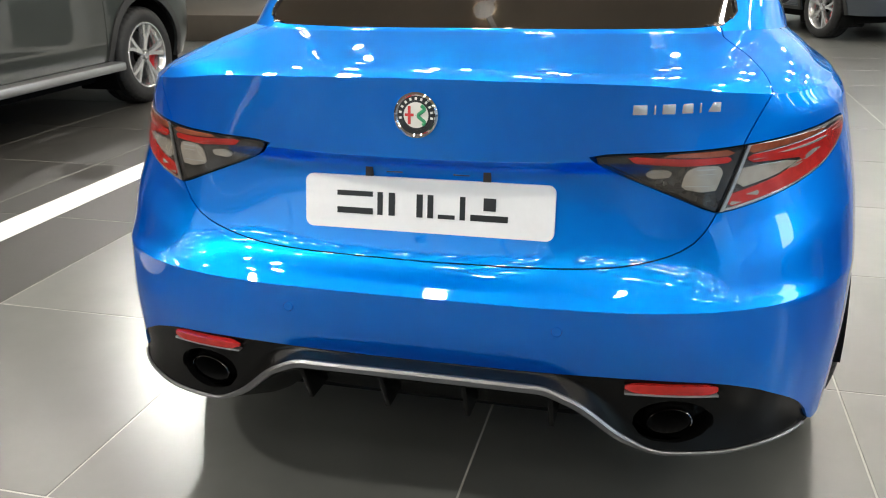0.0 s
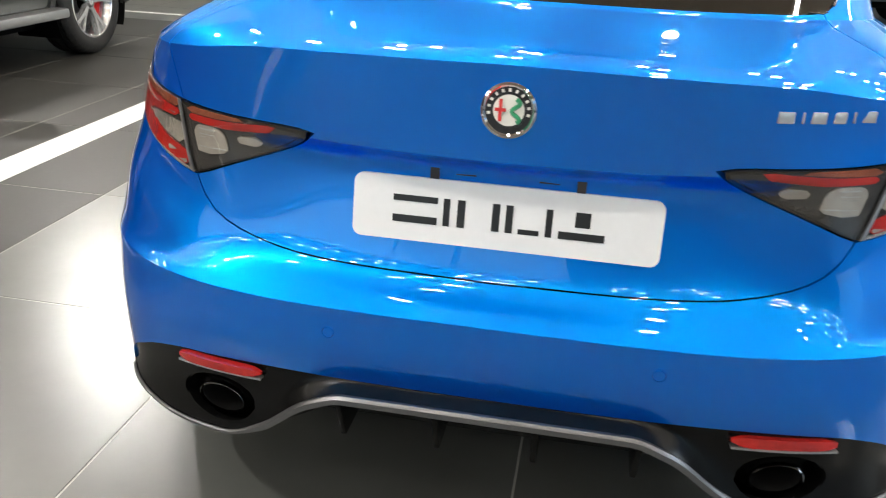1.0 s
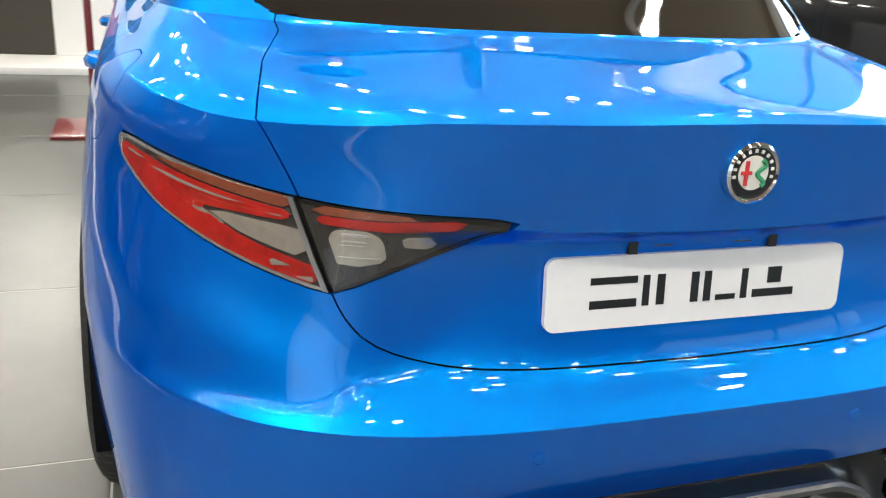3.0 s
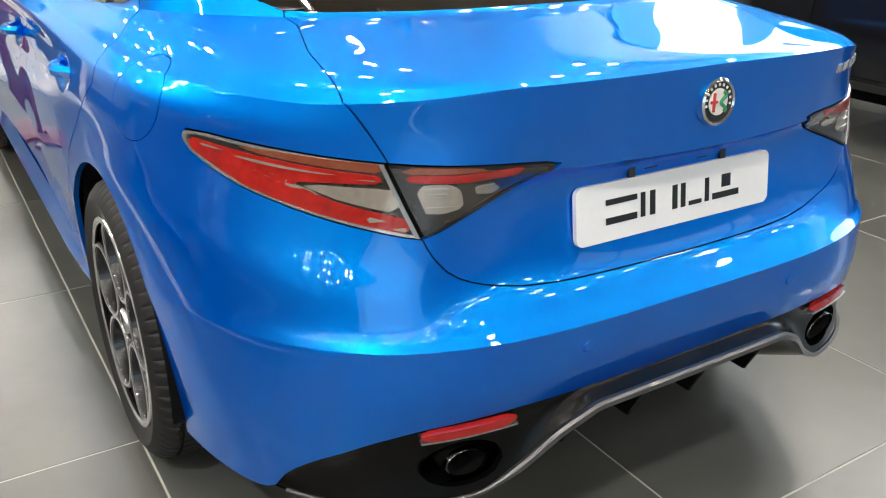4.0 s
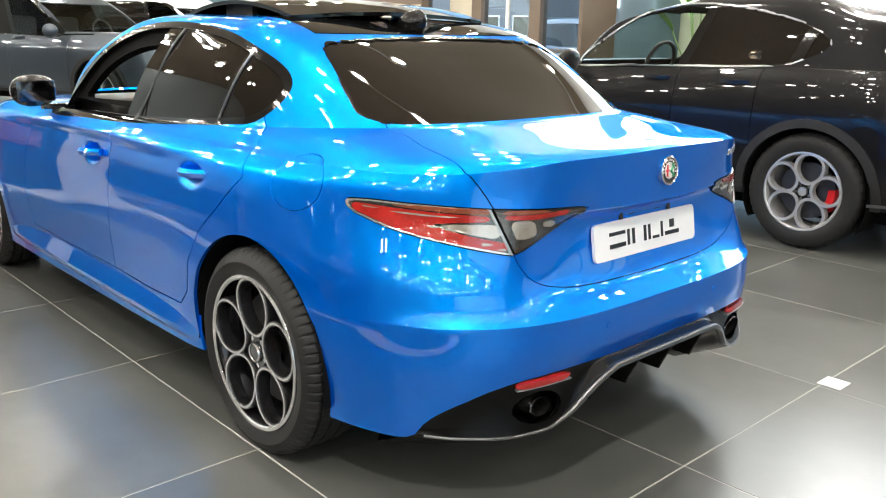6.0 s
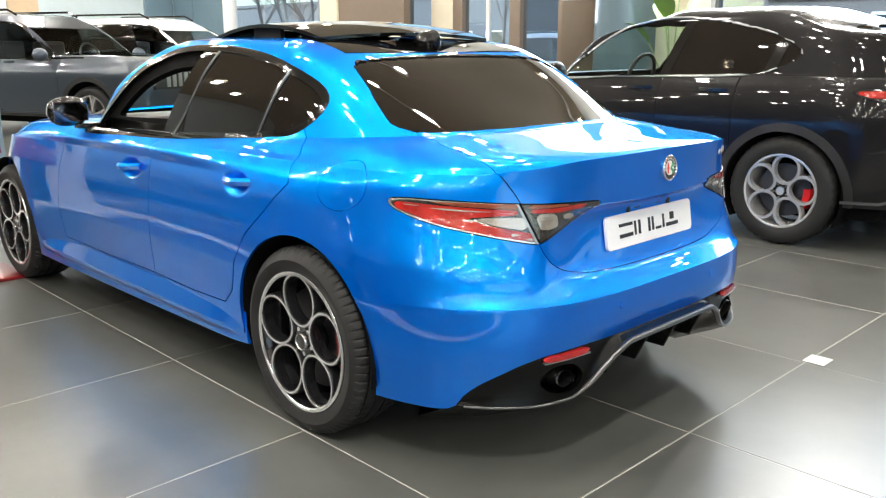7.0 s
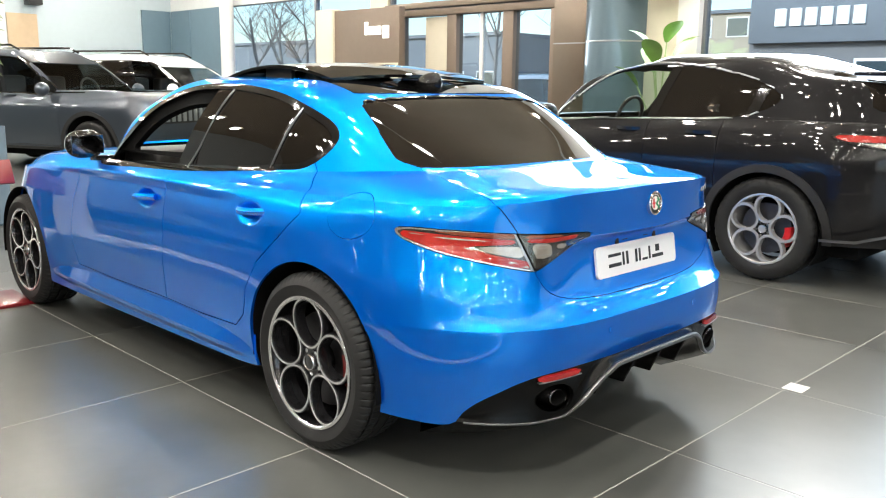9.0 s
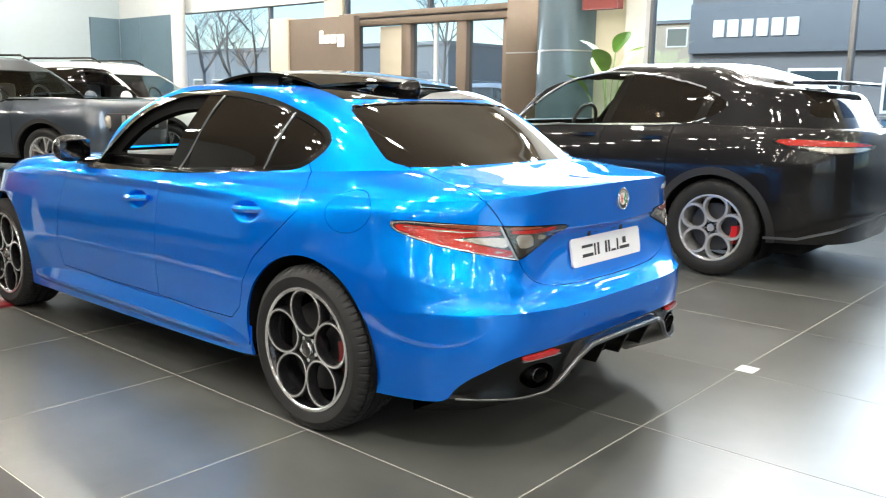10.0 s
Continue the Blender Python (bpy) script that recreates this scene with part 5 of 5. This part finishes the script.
for k, (x, y, h) in enumerate(((19, 29, 8), (21, 34, 9), (17, 24.5, 7), (24, 21, 9), (19, 13.5, 8))):
    bare_tree(x, y, h, 11 + k)
PALEBLUE = mat("pale_blue_paint", (0.25, 0.42, 0.52), 0.3, 0.2, 1.0, 0.5, 0.05, 900.0)
compact_car("pale blue vehicle parked outside the window", PALEBLUE, pose(11.2, -1.8, -.06), "parked_vehicle")
compact_car("white vehicle parked outside the entrance", WHITEPAINT, pose(13.5, 10.5, -.06, 0, 0, 170), "parked_vehicle")

# ---- ceiling lights ----
LAMPGLOW = mat("lamp_glow", (1, 1, 1), 0.5, emit=(1.0, 0.94, 0.85), strength=220.0)
REARGLOW = mat("rear_lamp_glow", (1, 1, 1), 0.5, emit=(1.0, 0.94, 0.85), strength=94.0)
STRONGGLOW = mat("strong_lamp_glow", (1, 1, 1), 0.5, emit=(1.0, 0.95, 0.87), strength=330.0)


def spot_fixture(x, y, glow, r=.08):
    lamp = thing("ceiling_spot", "twin round ceiling spotlight, lit", "ceiling light", pose(x, y, 4.6), "showroom spotlights")
    part("rail", box(-.42, .42, -.02, .02, -.035, -.001, .004), WHITEMAT, lamp)
    for o in (-.27, .27):
        part("housing", moved(revolve([(.05, -.034), (.105, -.05), (.105, -.15), (r + .01, -.155), (r, -.12)], 20, "z"), pose(o, 0, 0)), WHITEMAT, lamp)
        part("diffuser", moved(revolve([(.0005, -.205), (r * .45, -.198), (r * .8, -.175), (r - .002, -.145), (r, -.12)], 20, "z"), pose(o, 0, 0)), glow, lamp)
    return lamp


near_lamp, far_lamp, rear_lamp = spot_fixture(-2.55, .75, LAMPGLOW), spot_fixture(-2.55, 9.5, STRONGGLOW), spot_fixture(-2.55, -2.75, REARGLOW)
for i in range(-6, 6):
    for j in range(-6, 9):
        x, y = -2.55 + 1.75 * i, .75 + 1.75 * j
        if (i, j) not in ((0, 0), (0, 5), (0, -2)) and (y < 1 or (i + j) % 2 == 0) and (y < 0 or x > -7):
            turn = 28 if (i - j) % 2 else -62
            copy_thing(far_lamp if y > 8 else near_lamp if y > 0 else rear_lamp, pose(x, y, 4.6, 0, 0, turn))


# added fill light, a spot without any fixture of its own
def fill_spot(eye, target, watts, cone, blend):
    lamp = new("fill_spot", bpy.data.lights.new("fill_spot", "SPOT"))
    lamp.data.energy, lamp.data.shadow_soft_size, lamp.data.color = watts, 0.06, (1, 0.97, 0.92)
    lamp.data.spot_size, lamp.data.spot_blend = radians(cone), blend
    lamp.matrix_world = look(eye, target)


# fills for the right floor, the rear left corner and the left floor
fill_spot((6.6, 0.8, 4.42), (2.0, 0.1, 0), 200, 70, 1.0)
fill_spot((-3.2, -2.8, 4.42), (-0.7, -0.4, 0.8), 420, 32, 1.0)
fill_spot((-5.8, 6.8, 4.42), (-2.3, -1.3, 0), 560, 40, 1.0)

# ---- loose things ----
SIGNRED = mat("red_lacquer", (0.20, 0.008, 0.012), 0.3, 0.0, 0.4, 0.5, 0.06, 20.0)
PAPER = mat("white_board", (0.8, 0.79, 0.77), 0.5, 0.0, 0.0, 0.4, 0.02, 20.0)
LEAF = mat("green_leaf", (0.30, 0.38, 0.15), 0.45, 0.0, 0.0, 0.5, 0.35, 25.0)
BIGLEAF = mat("fresh_green_leaf", (0.16, 0.30, 0.05), 0.4, 0.0, 0.0, 0.5, 0.3, 6.0)
SLATEPOT = mat("slate_grey_pot", (0.12, 0.165, 0.20), 0.5, 0.0, 0.0, 0.4, 0.08, 12.0, 0.05, 0.1, 2.0)
SOIL = mat("soil", (0.04, 0.03, 0.022), 0.95, grain=0.3, scale=60.0, bump=0.5)

stand = thing("display_stand", "red lacquered display stand on a square base", "display stand", pose(-1.09, 2.99, 0))
part("base", box(-.21, .21, -.20, .20, 0, .018, .004), SIGNRED, stand)
part("pole", box(-.018, .018, -.018, .018, .018, .84, .004), SIGNRED, stand)
part("head_plate", shifted(box(-.20, .20, -.012, .012, -.075, .075, .004), pose(0, 0, .78, -25)), SIGNRED, stand)


counter = thing("display_counter", "white and dark display counter on a low white base", "counter", pose(0, 0, 0))
part("base_plate", box(-2.36, -.93, 4.45, 5.05, 0, .05, .006), PAPER, counter, "low white base plate")
part("dark_panel", box(-2.12, -1.46, 4.93, 5.05, .05, 1.05, .01), DARKWALL, counter, "dark front panel")
part("white_panel", box(-1.455, -1.05, 4.93, 5.05, .05, 1.05, .01), PAPER, counter, "white front panel")
part("top", box(-2.16, -1.02, 4.89, 5.40, 1.05, 1.09, .008), PAPER, counter, "white top")
leg = box(-2.26, -2.14, 4.96, 5.30, .05, 1.05, .006)
for w in leg.verts:
    if w.co.z < .5 and w.co.x < -2.2:
        w.co.x -= .12
part("flared_leg", leg, PAPER, counter, "white flared end leg")


def leaf(pos, d, size, wide, rnd, rows=5):
    """One bent leaf as a small mesh strip."""
    d = Vector(d).normalized()
    s = d.cross(Vector((0, 0, 1)))
    s = s.normalized() if s.length > .01 else Vector((1, 0, 0))
    up = s.cross(d)
    vs, fs = [], []
    for i in range(rows + 1):
        t = i / rows
        w = wide * math.sin(math.pi * min(t * .95 + .05, 1)) ** .8 * .5
        c = Vector(pos) + d * size * t - Vector((0, 0, 1)) * size * .30 * t * t
        vs += [tuple(c - s * w + up * w * .25), tuple(c), tuple(c + s * w + up * w * .25)]
    for i in range(rows):
        fs += [(3 * i, 3 * i + 1, 3 * i + 4, 3 * i + 3), (3 * i + 1, 3 * i + 2, 3 * i + 5, 3 * i + 4)]
    return np.array(vs), fs


def potted_bush(x, y):
    rnd = random.Random(5)
    p = thing("potted_bush", "leafy green bush in a tall white planter", "plant", pose(x, y, 0))
    part("planter", box(-.20, .20, -.20, .20, 0, .99, .012), PAPER, p, "tall white square planter")
    part("soil", box(-.185, .185, -.185, .185, .985, .995), SOIL, p)
    stems, leaves = [], []
    for k in range(9):
        a, r = rnd.uniform(0, 6.28), rnd.uniform(.02, .14)
        pts = [(r * math.cos(a) * (1 + 1.5 * t), r * math.sin(a) * (1 + 1.5 * t) + .03 * math.sin(5 * t + k), .98 + t * rnd.uniform(.95, 1.25)) for t in np.linspace(0, 1, 7)]
        stems.append(tube(pts, .006, 5, False, (1, 0, 0)))
        for q in range(230):
            t = rnd.uniform(.08, 1)
            b = pts[min(int(t * 6), 6)]
            az = rnd.uniform(0, 6.28)
            reach = rnd.uniform(.02, .22)
            pos = (b[0] + reach * math.cos(az), b[1] + reach * math.sin(az), b[2] + rnd.uniform(-.10, .10))
            leaves.append(leaf(pos, (math.cos(az), math.sin(az), rnd.uniform(-.5, .5)), rnd.uniform(.055, .09), rnd.uniform(.045, .065), rnd, 2))
    tagged(part("stems", join(*stems), BARK, p), kind="stuff")
    tagged(part("foliage", join(*leaves), LEAF, p, "small green leaves"), kind="stuff")


potted_bush(-.50, 5.52)
pot = thing("round_planter", "slate grey round planter pot", "planter", pose(-.12, 6.0, 0))
part("pot", revolve([(.01, .0), (.15, .0), (.17, .02), (.17, .90), (.155, .90), (.15, .85), (.01, .85)], 36, "z"), SLATEPOT, pot)

def leafy_plant(x, y):
    rnd = random.Random(8)
    p = thing("large_leaf_plant", "tall plant with broad green leaves in a white pot", "plant", pose(x, y, 0))
    part("pot", revolve([(.01, 0), (.17, 0), (.21, .45), (.19, .45), (.18, .42), (.01, .42)], 28, "z"), WHITEMAT, p)
    for k in range(8):
        a = 2.4 * k
        h = 1.25 + .085 * k
        lean = .30 - .03 * k
        base = (.03 * math.cos(a), .03 * math.sin(a), .42)
        tip = (lean * math.cos(a), lean * math.sin(a), h)
        part("stalk", tube([base, (tip[0] * .4, tip[1] * .4, h * .6 + .2), tip], .009, 6, False, (1, 0, 0)), LEAF, p)
        part("leaf", leaf(tip, (math.cos(a) * .7, math.sin(a) * .7, .9), rnd.uniform(.45, .62), rnd.uniform(.20, .28), rnd, 8), BIGLEAF, p)


leafy_plant(6.35, 2.95)

tagged(part("wall_speaker", box(3.82, 4.10, 15.72, 15.99, 2.79, 3.0, .015), BLACKPLASTIC), "small black loudspeaker box on the back wall", "speaker")

# floor band, stickers
tagged(part("floor_band", box(-2.555, -2.36, -6, 6.15, -.003, .002), WHITELINE), "white painted band on the floor", "floor marking", kind="structure")
tagged(part("floor_band", box(-9, -2.3, 6.16, 6.22, -.003, .002), WHITELINE), "thin white line on the floor", "floor marking", kind="structure")
tagged(part("floor_sticker", box(1.02, 1.12, -1.03, -.94, .0, .0015), PAPER), "small white floor sticker", "sticker")
plinth = tagged(part("plinth", box(-12, -2.2, 8.2, 12, 0, .35, .02), DARKWALL), "low dark brown plinth by the wall", "plinth")

# ---- floor tiles ----
tile_mesh = bpy.data.meshes.new("tile")
bmt = box(-.4738, .4738, -.4758, .4758, -.012, 0, .0008, 1)
bmt.to_mesh(tile_mesh)
bmt.free()
tile_mesh.materials.append(TILE)
# tiles left of the band have the cast shadow in their colour
shaded_mesh = tile_mesh.copy()
shaded_mesh.materials.clear()
shaded_mesh.materials.append(SHADEDTILE)
for i in range(-9, 8):
    for j in range(-3, 14):
        x, y = -.43 + .953 * i, -.478 + .957 * j
        if x > 6.9:
            continue
        t = new("tile", shaded_mesh if x < -2.3 and y < 5.9 else tile_mesh)
        t.location = (x, y, 0)
        t.parent = floor
